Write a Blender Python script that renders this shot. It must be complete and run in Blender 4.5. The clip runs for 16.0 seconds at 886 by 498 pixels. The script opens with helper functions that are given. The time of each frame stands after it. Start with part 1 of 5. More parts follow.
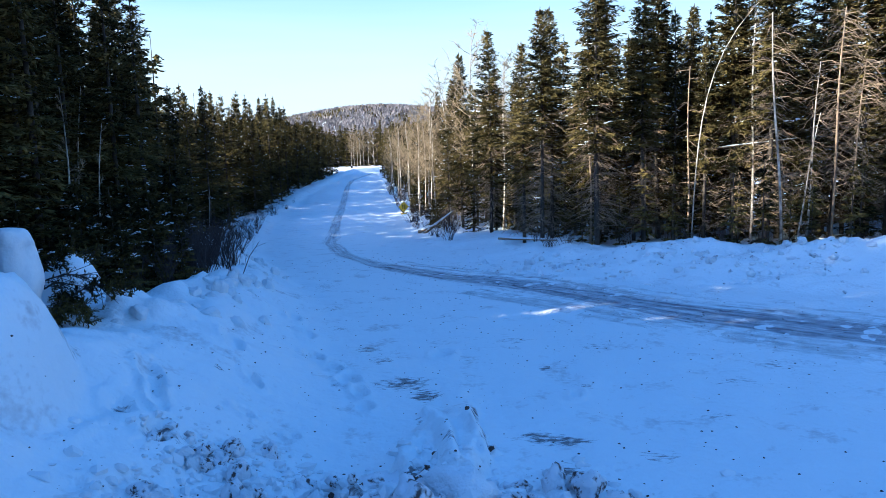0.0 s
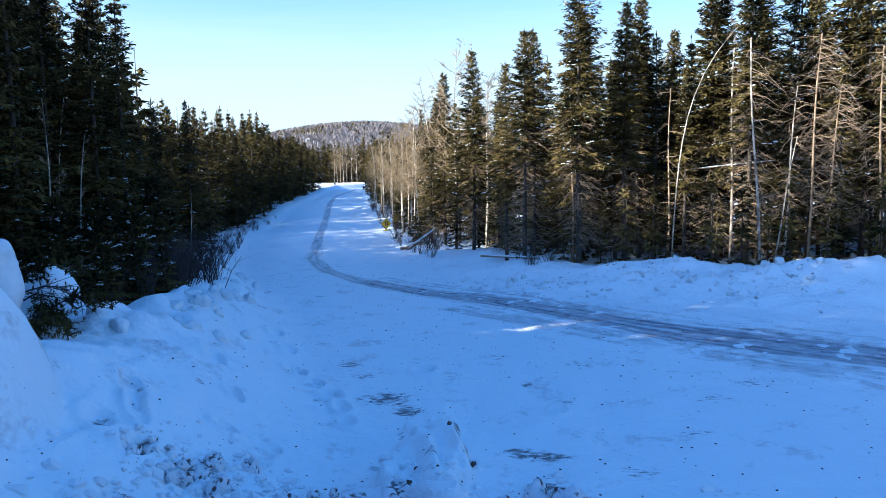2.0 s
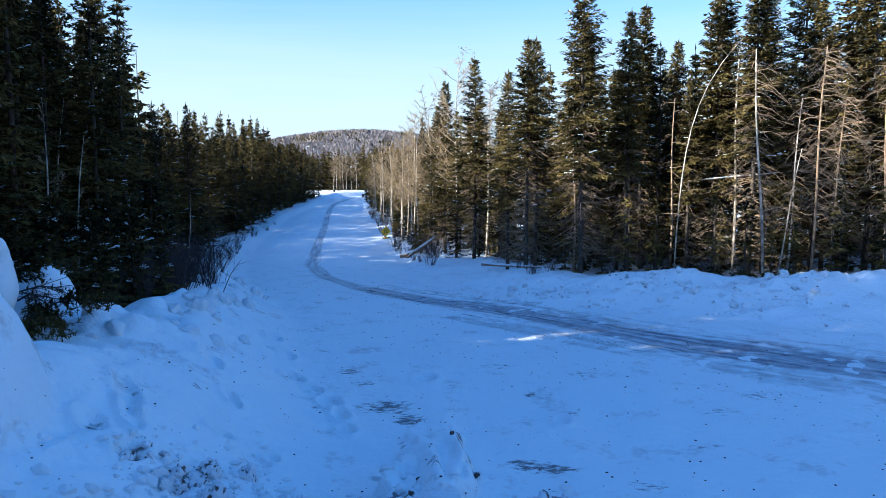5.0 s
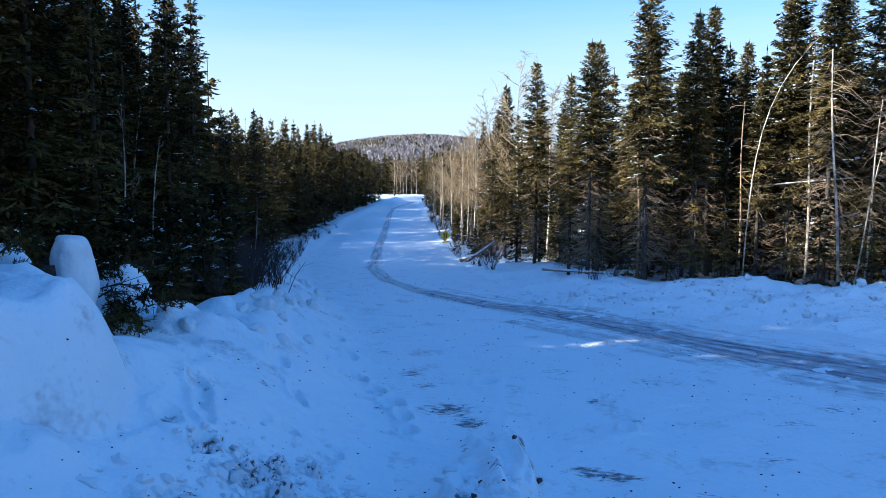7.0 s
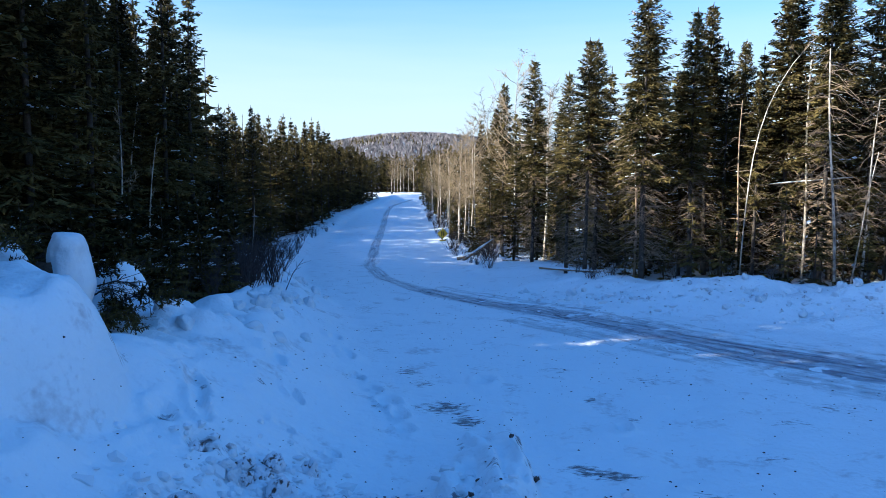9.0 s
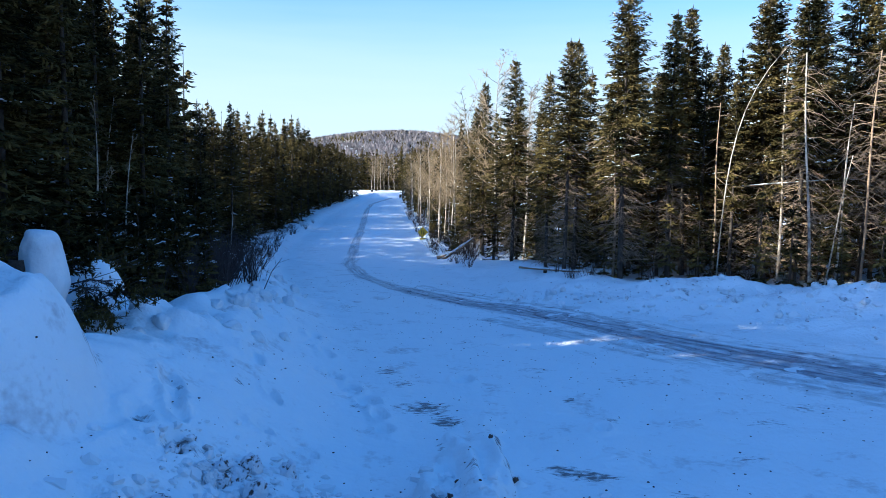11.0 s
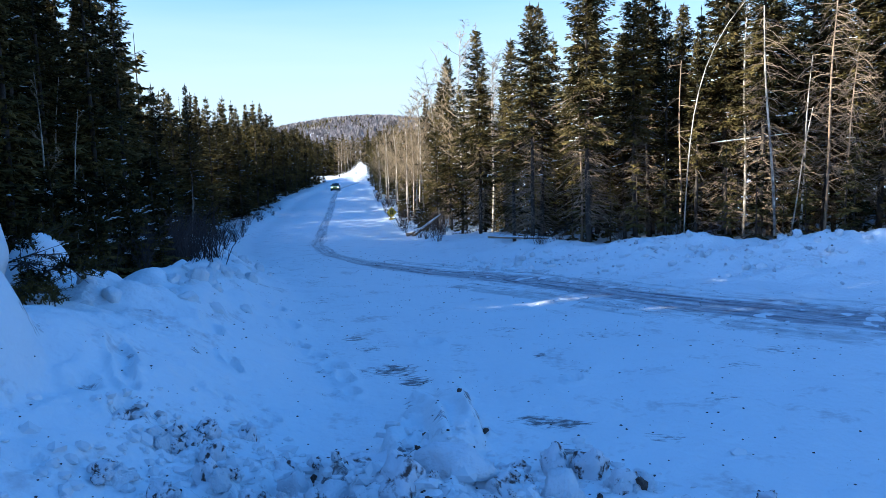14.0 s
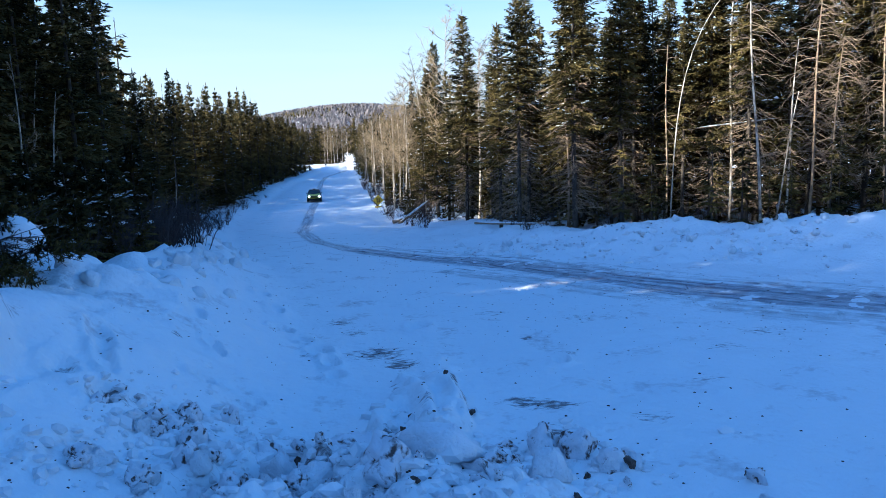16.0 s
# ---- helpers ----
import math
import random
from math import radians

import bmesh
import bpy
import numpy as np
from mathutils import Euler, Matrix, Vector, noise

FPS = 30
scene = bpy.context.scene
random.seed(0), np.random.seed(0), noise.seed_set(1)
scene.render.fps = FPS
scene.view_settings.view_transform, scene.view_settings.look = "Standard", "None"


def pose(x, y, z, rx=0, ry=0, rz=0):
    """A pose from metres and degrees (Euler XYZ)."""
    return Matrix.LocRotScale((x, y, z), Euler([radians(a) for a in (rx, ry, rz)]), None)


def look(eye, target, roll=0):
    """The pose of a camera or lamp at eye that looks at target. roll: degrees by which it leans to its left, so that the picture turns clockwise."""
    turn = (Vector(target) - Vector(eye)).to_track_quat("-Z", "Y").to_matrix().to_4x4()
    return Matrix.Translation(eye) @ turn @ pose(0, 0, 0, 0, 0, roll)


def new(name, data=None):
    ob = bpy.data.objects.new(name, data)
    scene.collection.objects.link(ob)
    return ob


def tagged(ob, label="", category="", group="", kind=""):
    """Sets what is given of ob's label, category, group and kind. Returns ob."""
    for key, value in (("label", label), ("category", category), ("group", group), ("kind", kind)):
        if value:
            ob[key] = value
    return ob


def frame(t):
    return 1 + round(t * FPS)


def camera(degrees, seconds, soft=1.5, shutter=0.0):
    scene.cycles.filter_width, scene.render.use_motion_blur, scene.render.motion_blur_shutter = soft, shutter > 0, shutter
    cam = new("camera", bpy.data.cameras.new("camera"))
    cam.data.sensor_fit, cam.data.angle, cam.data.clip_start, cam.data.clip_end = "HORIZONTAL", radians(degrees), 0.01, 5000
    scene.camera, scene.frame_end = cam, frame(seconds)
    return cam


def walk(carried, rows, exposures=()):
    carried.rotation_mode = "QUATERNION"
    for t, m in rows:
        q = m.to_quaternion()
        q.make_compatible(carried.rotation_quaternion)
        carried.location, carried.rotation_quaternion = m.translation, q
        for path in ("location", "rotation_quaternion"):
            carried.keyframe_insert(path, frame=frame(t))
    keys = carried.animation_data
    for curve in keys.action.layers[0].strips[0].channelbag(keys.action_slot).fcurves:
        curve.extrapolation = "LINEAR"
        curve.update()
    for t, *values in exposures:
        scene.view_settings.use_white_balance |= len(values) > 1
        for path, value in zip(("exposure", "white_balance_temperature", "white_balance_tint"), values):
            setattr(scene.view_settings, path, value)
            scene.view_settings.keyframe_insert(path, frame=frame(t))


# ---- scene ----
cam = camera(64.0, 16.0, soft=0.8)
PATH = [
    (0, (0.172, -0.024, 4.296), (0.28, 1.957, 4.04), -1.8),
    (0.5, (0.165, -0.14, 4.257), (0.303, 1.84, 4.01), -1.3),
    (1, (0.147, -0.123, 4.264), (0.341, 1.854, 4.037), -1.0),
    (1.5, (0.13, -0.115, 4.26), (0.297, 1.867, 4.045), -0.8),
    (2, (0.134, -0.097, 4.273), (0.294, 1.885, 4.065), -1.0),
    (2.5, (0.132, -0.111, 4.279), (0.314, 1.872, 4.093), -0.6),
    (3, (0.129, -0.12, 4.275), (0.31, 1.862, 4.075), -0.4),
    (3.2, (0.136, -0.106, 4.27), (0.33, 1.874, 4.062), -0.3),
    (5.3, (-0.007, 0.16, 4.163), (0.142, 2.147, 3.985), 0.0),
    (5.5, (-0.04, 0.16, 4.156), (0.052, 2.15, 3.98), -0.0),
    (6, (-0.037, 0.15, 4.166), (-0.018, 2.143, 4.002), -0.1),
    (6.5, (-0.047, 0.133, 4.164), (-0.035, 2.126, 4.001), -0.1),
    (7, (-0.041, 0.134, 4.158), (-0.04, 2.127, 3.989), 0.1),
    (7.5, (-0.063, 0.138, 4.153), (-0.071, 2.13, 3.977), 0.2),
    (8, (-0.044, 0.146, 4.15), (-0.044, 2.138, 3.968), 0.2),
    (8.5, (-0.044, 0.147, 4.162), (-0.039, 2.139, 3.985), 0.2),
    (9, (-0.05, 0.146, 4.16), (-0.041, 2.138, 3.986), 0.3),
    (11.5, (-0.062, 0.209, 4.188), (0.015, 2.199, 4.006), 0.7),
    (12, (-0.073, 0.25, 4.157), (0.012, 2.239, 3.96), 0.5),
    (12.5, (-0.069, 0.34, 4.075), (-0.004, 2.326, 3.845), -0.4),
    (13, (-0.009, 0.475, 3.847), (0.052, 2.463, 3.641), -0.0),
    (13.5, (0.113, 0.484, 3.733), (0.208, 2.467, 3.494), -1.8),
    (14, (0.145, 0.5, 3.662), (0.288, 2.482, 3.436), -1.8),
    (14.5, (0.147, 0.554, 3.614), (0.293, 2.536, 3.39), -1.6),
    (15, (0.122, 0.557, 3.617), (0.262, 2.537, 3.373), -1.4),
    (15.5, (0.122, 0.548, 3.604), (0.244, 2.531, 3.368), -1.3),
    (16, (0.172, 0.629, 3.52), (0.35, 2.604, 3.262), -1.9),
]
walk(cam, [(t, look(eye, target, roll)) for t, eye, target, roll in PATH], ((0, 2.34, 4200, 8), (0.5, 2.28, 4200, 8), (2, 2.31, 4200, 8), (3, 2.16, 4200, 8), (13, 2.12, 4180, 8), (14.5, 2.19, 4180, 8), (16, 2.17, 4180, 8)))

# ---- light ----
world = bpy.data.worlds.new("sky")
scene.world = world
world.use_nodes = True
wn = world.node_tree
sky = wn.nodes.new("ShaderNodeTexSky")
sky.sky_type = "NISHITA"
sky.sun_disc = False
SUN_EL, SUN_AZ = 20.4, -105.5            # degrees; azimuth clockwise from +y
sky.sun_elevation = radians(SUN_EL)
sky.sun_rotation = radians(SUN_AZ)
sky.air_density, sky.dust_density, sky.ozone_density = 1.5, 1.6, 4.0
wn.nodes["Background"].inputs[1].default_value = 0.05
wn.links.new(sky.outputs[0], wn.nodes["Background"].inputs[0])
sun_data = bpy.data.lights.new("sun", "SUN")
sun_data.energy, sun_data.angle, sun_data.color = 4.9, radians(0.53), (1.0, 0.71, 0.37)
sun = new("sun", sun_data)
to_sun = Vector((math.sin(radians(SUN_AZ)) * math.cos(radians(SUN_EL)), math.cos(radians(SUN_AZ)) * math.cos(radians(SUN_EL)), math.sin(radians(SUN_EL))))
sun.matrix_world = look(to_sun * 60, (0, 0, 0))


# ---- materials ----
def mat(name, c1, c2, scale=4.0, rough=0.8, bump=0.3, fine=40.0, spec=0.3, metal=0.0, vary=0.0, lo=0.5, hi=1.0, deep=0.05):
    """Noise between two colours at two scales, with a bump; vary: brightness by object or island."""
    m = bpy.data.materials.new(name)
    m.use_nodes = True
    nt = m.node_tree
    n, l = nt.nodes, nt.links
    b = n["Principled BSDF"]
    tc = n.new("ShaderNodeTexCoord")
    big, small = n.new("ShaderNodeTexNoise"), n.new("ShaderNodeTexNoise")
    big.inputs["Scale"].default_value, small.inputs["Scale"].default_value = scale, fine
    big.inputs["Detail"].default_value, small.inputs["Detail"].default_value = 5, 4
    for t in (big, small):
        l.new(tc.outputs["Object"], t.inputs["Vector"])
    add = n.new("ShaderNodeMath")
    add.operation = "MULTIPLY_ADD"
    l.new(small.outputs[0], add.inputs[0])
    add.inputs[1].default_value = 0.5
    l.new(big.outputs[0], add.inputs[2])
    ramp = n.new("ShaderNodeMapRange")
    ramp.inputs[1].default_value, ramp.inputs[2].default_value = lo, hi
    l.new(add.outputs[0], ramp.inputs[0])
    mix = n.new("ShaderNodeMix")
    mix.data_type = "RGBA"
    mix.inputs[6].default_value, mix.inputs[7].default_value = (*c1, 1), (*c2, 1)
    l.new(ramp.outputs[0], mix.inputs[0])
    colour = mix.outputs[2]
    if vary:
        geo, info = n.new("ShaderNodeNewGeometry"), n.new("ShaderNodeObjectInfo")
        s = n.new("ShaderNodeMath")
        s.operation = "ADD"
        l.new(geo.outputs["Random Per Island"], s.inputs[0])
        l.new(info.outputs["Random"], s.inputs[1])
        r = n.new("ShaderNodeMapRange")
        r.inputs[2].default_value, r.inputs[3].default_value, r.inputs[4].default_value = 2.0, 1 - vary, 1 + vary
        l.new(s.outputs[0], r.inputs[0])
        hsv = n.new("ShaderNodeHueSaturation")
        l.new(r.outputs[0], hsv.inputs["Value"])
        l.new(colour, hsv.inputs["Color"])
        colour = hsv.outputs[0]
    l.new(colour, b.inputs["Base Color"])
    b.inputs["Roughness"].default_value, b.inputs["Metallic"].default_value = rough, metal
    b.inputs["Specular IOR Level"].default_value = spec
    if bump:
        bp = n.new("ShaderNodeBump")
        bp.inputs["Strength"].default_value, bp.inputs["Distance"].default_value = bump, deep
        l.new(add.outputs[0], bp.inputs["Height"])
        l.new(bp.outputs[0], b.inputs["Normal"])
    return m


SNOW = mat("snow", (0.60, 0.62, 0.66), (0.72, 0.73, 0.75), 1.2, 0.6, 0.6, 12.0)
BLOCK = mat("broken_snow", (0.30, 0.28, 0.29), (0.70, 0.71, 0.75), 2.2, 0.65, 0.8, 14.0, lo=0.44, hi=0.58, deep=0.08)
RUBBLE = mat("snow_rubble", (0.26, 0.24, 0.24), (0.72, 0.73, 0.76), 1.5, 0.65, 0.4, 8.0, vary=0.12, lo=0.46, hi=0.60)
CLOD = mat("dirty_snow", (0.075, 0.058, 0.052), (0.67, 0.67, 0.71), 2.6, 0.65, 0.8, 7.0, lo=0.60, hi=0.71, deep=0.07)
EARTH = mat("frozen_earth", (0.05, 0.042, 0.038), (0.14, 0.115, 0.10), 4.0, 0.85, 0.8, 18.0)
POWDER = mat("powder_snow", (0.90, 0.90, 0.91), (0.94, 0.94, 0.94), 2.0, 0.7, 0.0, 14.0, 0.1)
TRODDEN = mat("trodden_snow", (0.44, 0.43, 0.45), (0.73, 0.75, 0.78), 1.1, 0.6, 0.8, 9.0, lo=0.40, hi=0.66, deep=0.10)


def soiled(m, stretch, colour):
    """Mixes soil into a snow material where the mesh carries it, in ragged scraped strokes."""
    n, l = m.node_tree.nodes, m.node_tree.links
    b = n["Principled BSDF"]
    clean = b.inputs["Base Color"].links[0].from_socket
    at, tc, mp, t = n.new("ShaderNodeAttribute"), n.new("ShaderNodeTexCoord"), n.new("ShaderNodeMapping"), n.new("ShaderNodeTexNoise")
    at.attribute_name = "soil"
    mp.inputs["Scale"].default_value, mp.inputs["Rotation"].default_value = stretch, (0, 0, radians(28))
    t.inputs["Scale"].default_value, t.inputs["Detail"].default_value, t.inputs["Roughness"].default_value = 1.0, 5, 0.65
    l.new(tc.outputs["Object"], mp.inputs[0])
    l.new(mp.outputs[0], t.inputs["Vector"])
    s, r, mix = n.new("ShaderNodeMath"), n.new("ShaderNodeMapRange"), n.new("ShaderNodeMix")
    s.operation = "ADD"
    l.new(at.outputs["Fac"], s.inputs[0])
    l.new(t.outputs[0], s.inputs[1])
    r.inputs[1].default_value, r.inputs[2].default_value, r.inputs[4].default_value = 0.85, 1.02, 0.9
    l.new(s.outputs[0], r.inputs[0])
    mix.data_type = "RGBA"
    mix.inputs[7].default_value = (*colour, 1)
    l.new(r.outputs[0], mix.inputs[0])
    l.new(clean, mix.inputs[6])
    l.new(mix.outputs[2], b.inputs["Base Color"])


soiled(TRODDEN, (5.0, 13.0, 3.0), (0.085, 0.075, 0.08))
HILLWOOD = mat("far_hardwoods", (0.12, 0.105, 0.11), (0.26, 0.235, 0.235), 0.05, 0.9, 0.0, 0.4, 0.05, vary=0.2)
NEEDLE = mat("spruce_needles", (0.009, 0.010, 0.004), (0.195, 0.148, 0.046), 0.7, 0.8, 0, 9.0, 0.03, vary=0.45, lo=0.62, hi=1.02)
BARK = mat("spruce_bark", (0.022, 0.018, 0.014), (0.075, 0.06, 0.045), 5.0, 0.9, 0.8, 30.0, vary=0.25)
DEADWOOD = mat("dead_wood", (0.11, 0.08, 0.052), (0.33, 0.24, 0.15), 4.0, 0.85, 0.4, 25.0, vary=0.25)
BIRCH = mat("birch_bark", (0.10, 0.082, 0.062), (0.56, 0.49, 0.39), 2.2, 0.75, 0.4, 14.0, vary=0.2, lo=0.58, hi=0.92)
TWIG = mat("bare_twigs", (0.12, 0.088, 0.05), (0.29, 0.215, 0.12), 3.0, 0.8, 0, 20.0, vary=0.3)
SHRUB = mat("shrub_stems", (0.02, 0.016, 0.016), (0.06, 0.045, 0.04), 5.0, 0.8, 0, 20.0, vary=0.3)
STONE = mat("gravel", (0.03, 0.027, 0.025), (0.09, 0.08, 0.075), 6.0, 0.85, 0.3, 30.0, vary=0.4)


# ---- glowing ring of painted haze round the horizon ----
def haze_glow_ring():
    """A glowing ring far behind everything, its pale winter haze painted to fade upwards."""
    m = bpy.data.materials.new("painted_haze")
    m.use_nodes = True
    n, l = m.node_tree.nodes, m.node_tree.links
    n.remove(n["Principled BSDF"])
    tc, sep = n.new("ShaderNodeTexCoord"), n.new("ShaderNodeSeparateXYZ")
    l.new(tc.outputs["Object"], sep.inputs[0])
    mp = n.new("ShaderNodeMapping")
    mp.inputs["Scale"].default_value = (0.0006, 0.0006, 0.006)
    l.new(tc.outputs["Object"], mp.inputs[0])
    t = n.new("ShaderNodeTexNoise")
    t.inputs["Scale"].default_value, t.inputs["Detail"].default_value = 1.0, 4
    l.new(mp.outputs[0], t.inputs["Vector"])
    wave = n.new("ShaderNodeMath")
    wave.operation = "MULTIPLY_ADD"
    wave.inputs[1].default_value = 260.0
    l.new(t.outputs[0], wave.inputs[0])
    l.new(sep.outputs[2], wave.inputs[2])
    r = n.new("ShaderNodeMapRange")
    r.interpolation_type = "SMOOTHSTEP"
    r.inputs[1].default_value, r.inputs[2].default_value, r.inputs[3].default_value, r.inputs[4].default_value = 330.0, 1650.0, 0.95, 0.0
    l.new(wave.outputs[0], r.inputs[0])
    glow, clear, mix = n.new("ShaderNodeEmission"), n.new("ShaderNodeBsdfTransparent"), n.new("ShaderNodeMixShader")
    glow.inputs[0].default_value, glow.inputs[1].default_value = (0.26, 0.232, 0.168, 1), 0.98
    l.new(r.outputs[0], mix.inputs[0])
    l.new(clear.outputs[0], mix.inputs[1])
    l.new(glow.outputs[0], mix.inputs[2])
    l.new(mix.outputs[0], n["Material Output"].inputs[0])
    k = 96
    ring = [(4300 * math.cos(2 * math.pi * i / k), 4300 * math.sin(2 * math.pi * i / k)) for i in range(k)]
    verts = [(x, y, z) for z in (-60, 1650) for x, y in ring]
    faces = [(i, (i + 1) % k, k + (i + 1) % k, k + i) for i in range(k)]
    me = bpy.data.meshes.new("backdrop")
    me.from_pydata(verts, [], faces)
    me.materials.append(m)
    tagged(new("backdrop", me), "glowing backdrop painted as pale winter haze along the horizon", "haze", kind="structure")


haze_glow_ring()


# ---- ground shape ----
def lattice(ix, iy, seed):
    v = np.sin(ix * 127.1 + iy * 311.7 + seed * 74.7) * 43758.5453
    return v - np.floor(v)


def vnoise(x, y, seed=0):
    ix, iy = np.floor(x), np.floor(y)
    fx, fy = x - ix, y - iy
    fx, fy = fx * fx * (3 - 2 * fx), fy * fy * (3 - 2 * fy)
    a, b = lattice(ix, iy, seed), lattice(ix + 1, iy, seed)
    c, d = lattice(ix, iy + 1, seed), lattice(ix + 1, iy + 1, seed)
    return (a + (b - a) * fx) * (1 - fy) + (c + (d - c) * fx) * fy - 0.5


def fbm(x, y, seed=0, octaves=3):
    return sum(vnoise(x * 2 ** k, y * 2 ** k, seed + k) / 2 ** k for k in range(octaves))


def smooth(a, b, v):
    t = np.clip((v - a) / (b - a), 0, 1)
    return t * t * (3 - 2 * t)


# distances along y, height of the road
ROAD_Y = (-60, 24, 33, 52, 70, 90, 104, 117, 131, 145, 160, 186, 215, 300)
ROAD_Z = (0.1, 0.05, -0.3, -1.15, -1.6, -1.5, -1.0, -0.6, -0.3, 0.0, 0.4, 1.0, 1.2, 1.5)
# road edges, from the near end to the far bend; outer (right) and inner (left)
EDGE_R = ((60, 4), (30, 13), (20, 17.2), (12.4, 20.2), (5, 24.4), (2.2, 30), (1.2, 38), (1.0, 52), (0.1, 70), (-2.2, 110), (-6.5, 172), (-6.0, 180), (0, 188), (12, 195), (60, 215))
EDGE_L = ((-11, -40), (-8.2, 0), (-6.7, 9), (-5.0, 14), (-4.7, 16), (-5.0, 20), (-5.8, 25), (-7.9, 33), (-11, 50), (-13.6, 70), (-15.4, 110), (-14.2, 178), (-12.4, 186), (-6, 193), (6, 203), (55, 225))


# trodden holes and scuffs on the slope in front of the outlook: x, y, half width, half length, turn
FEET = ((-0.99, 13.22, 0.22, 0.36, 25), (-0.61, 11.75, 0.17, 0.28, 10), (-1.86, 14.93, 0.22, 0.35, 30), (-1.35, 14.1, 0.16, 0.3, 30), (-0.75, 12.6, 0.15, 0.3, 20),
        (-3.57, 10.18, 0.16, 0.55, 28), (-3.3, 9.6, 0.13, 0.32, 35), (-3.65, 9.16, 0.17, 0.30, 40), (-3.07, 8.85, 0.20, 0.28, 10), (-2.35, 10.44, 0.15, 0.24, 40), (-1.6, 10.2, 0.12, 0.2, 15),
        (0.9, 14.9, 0.25, 0.35, -10), (-2.5, 11.9, 0.12, 0.3, 35), (-3.1, 13.1, 0.18, 0.4, 25), (-3.4, 14.6, 0.14, 0.5, 20), (-2.2, 16.4, 0.2, 0.5, 15), (-2.7, 17.8, 0.2, 0.5, 10), (3.1, 11.9, 0.14, 0.25, -20))


def road_z(y):
    g = np.interp(y, ROAD_Y, ROAD_Z)
    for d in (2.5, 5.0):
        g = g + np.interp(y - d, ROAD_Y, ROAD_Z) + np.interp(y + d, ROAD_Y, ROAD_Z)
    return g / 5


def side(points, x, y):
    """Signed distance to a line of points; positive on its right hand."""
    best, sign = np.full(np.shape(x), 1e9), np.ones(np.shape(x))
    for (ax, ay), (bx, by) in zip(points[:-1], points[1:]):
        ux, uy = bx - ax, by - ay
        t = np.clip(((x - ax) * ux + (y - ay) * uy) / (ux * ux + uy * uy), 0, 1)
        dx, dy = x - ax - t * ux, y - ay - t * uy
        d = np.hypot(dx, dy)
        nearer = d < best
        best = np.where(nearer, d, best)
        sign = np.where(nearer, np.sign(ux * -dy + uy * dx), sign)
    return best * sign


def ground(x, y):
    x, y = np.asarray(x, float), np.asarray(y, float)
    z = road_z(y)
    right, left = side(EDGE_R, x, y), -side(EDGE_L, x, y)      # positive: off the road
    near = smooth(3.5, 9.5, x) * (1 - smooth(40, 60, y))
    # outer bank of ploughed snow
    h = 0.30 + 0.47 * near
    h = h * (1 + 0.55 * fbm(x * 0.35, y * 0.35, 5, 3))
    bank = smooth(-0.6, 3.0, right) * h
    bank = bank - smooth(3.2, 7.0, right) * h * 0.45
    bank = bank + smooth(8, 60, right) * 1.0
    z = z + bank
    # inner bank, high beside the camera, low along the straight
    hl = np.interp(y, (-30, 3, 8, 11, 15, 20, 25, 33, 45, 178, 190, 260), (2.6, 2.7, 2.5, 2.0, 1.5, 1.1, 0.85, 0.5, 0.45, 0.5, 1.3, 1.3))
    wl = np.interp(y, (0, 9, 15, 25, 40), (6.0, 6.0, 3.6, 2.4, 1.6))
    hl = hl * (1 + 0.22 * fbm(x * 0.6, y * 0.6, 11, 3))
    z = z + smooth(0, 1, (left + wl) / wl) * hl
    z = z - smooth(0.4, 4.0, left) * np.clip(hl - 0.35, 0, 3) * (y < 185)
    # standing place of the camera, a heap thrown up by the plough
    d = np.hypot(x + 1.6, (y + 1.5) * 0.9)
    z = np.where(d < 8.6, np.maximum(z, 2.4 - 2.35 * smooth(1.6, 8.6, d)), z)
    # heap of clods in front of it
    d = np.hypot((x + 0.3) / 3.3, (y - 7.3) / 1.75) + 0.35 * fbm(x * 0.9, y * 0.9, 63, 2)
    heap = 1 - smooth(0.3, 1.0, d)
    crumb = fbm(x * 2.2, y * 2.2, 61, 4)
    z = z + heap * (0.26 + 0.55 * crumb + 0.22 * np.abs(vnoise(x * 6, y * 6, 67)))
    # tongue left by the blade, grooved along its length
    d = np.abs(x - 0.6 - 0.11 * (y - 9.4)) / np.interp(y, (8.2, 9.4, 12, 13.6), (0.72, 0.66, 0.42, 0.12)) + 0.6 * fbm(x * 2.2, y * 1.6, 52, 3)
    tongue = (1 - smooth(0.62, 1.0, d)) * smooth(8.0, 9.0, y) * (1 - smooth(9.2, 13.7, y))
    z = z + tongue * (0.27 + 0.30 * vnoise(x * 4.5, y * 0.6, 51) + 0.16 * vnoise(x * 11, y * 1.1, 53) + 0.10 * fbm(x * 5, y * 5, 55, 2))
    # the round mound on the inner bank
    d = np.hypot((x + 5.9) / 1.75, (y - 8.8) / 1.7) + 0.14 * fbm(x, y, 81, 2)
    z = np.where((d < 1.3) & (y < 14), np.maximum(z, 2.88 + 0.12 * np.clip(-4.7 - x, -1, 1.5) - 1.5 * smooth(0.72, 1.2, d)), z)
    z = z + 0.95 * np.exp(-((x + 8.2) / 1.5) ** 2 - ((y - 29) / 4.0) ** 2)
    d = np.hypot((x + 6.25) / 1.1, (y - 13.8) / 1.0)
    z = np.where(d < 1.3, np.maximum(z, 2.72 - 1.9 * smooth(0.1, 1.3, d) + 0.15 * fbm(x * 1.5, y * 1.5, 83, 2)), z)
    d = np.hypot((x + 7.9) / 1.5, (y - 12.5) / 1.1)
    z = np.where(d < 1.3, np.maximum(z, 3.1 - 2.2 * smooth(0.2, 1.3, d) + 0.2 * fbm(x * 1.3, y * 1.3, 85, 2)), z)
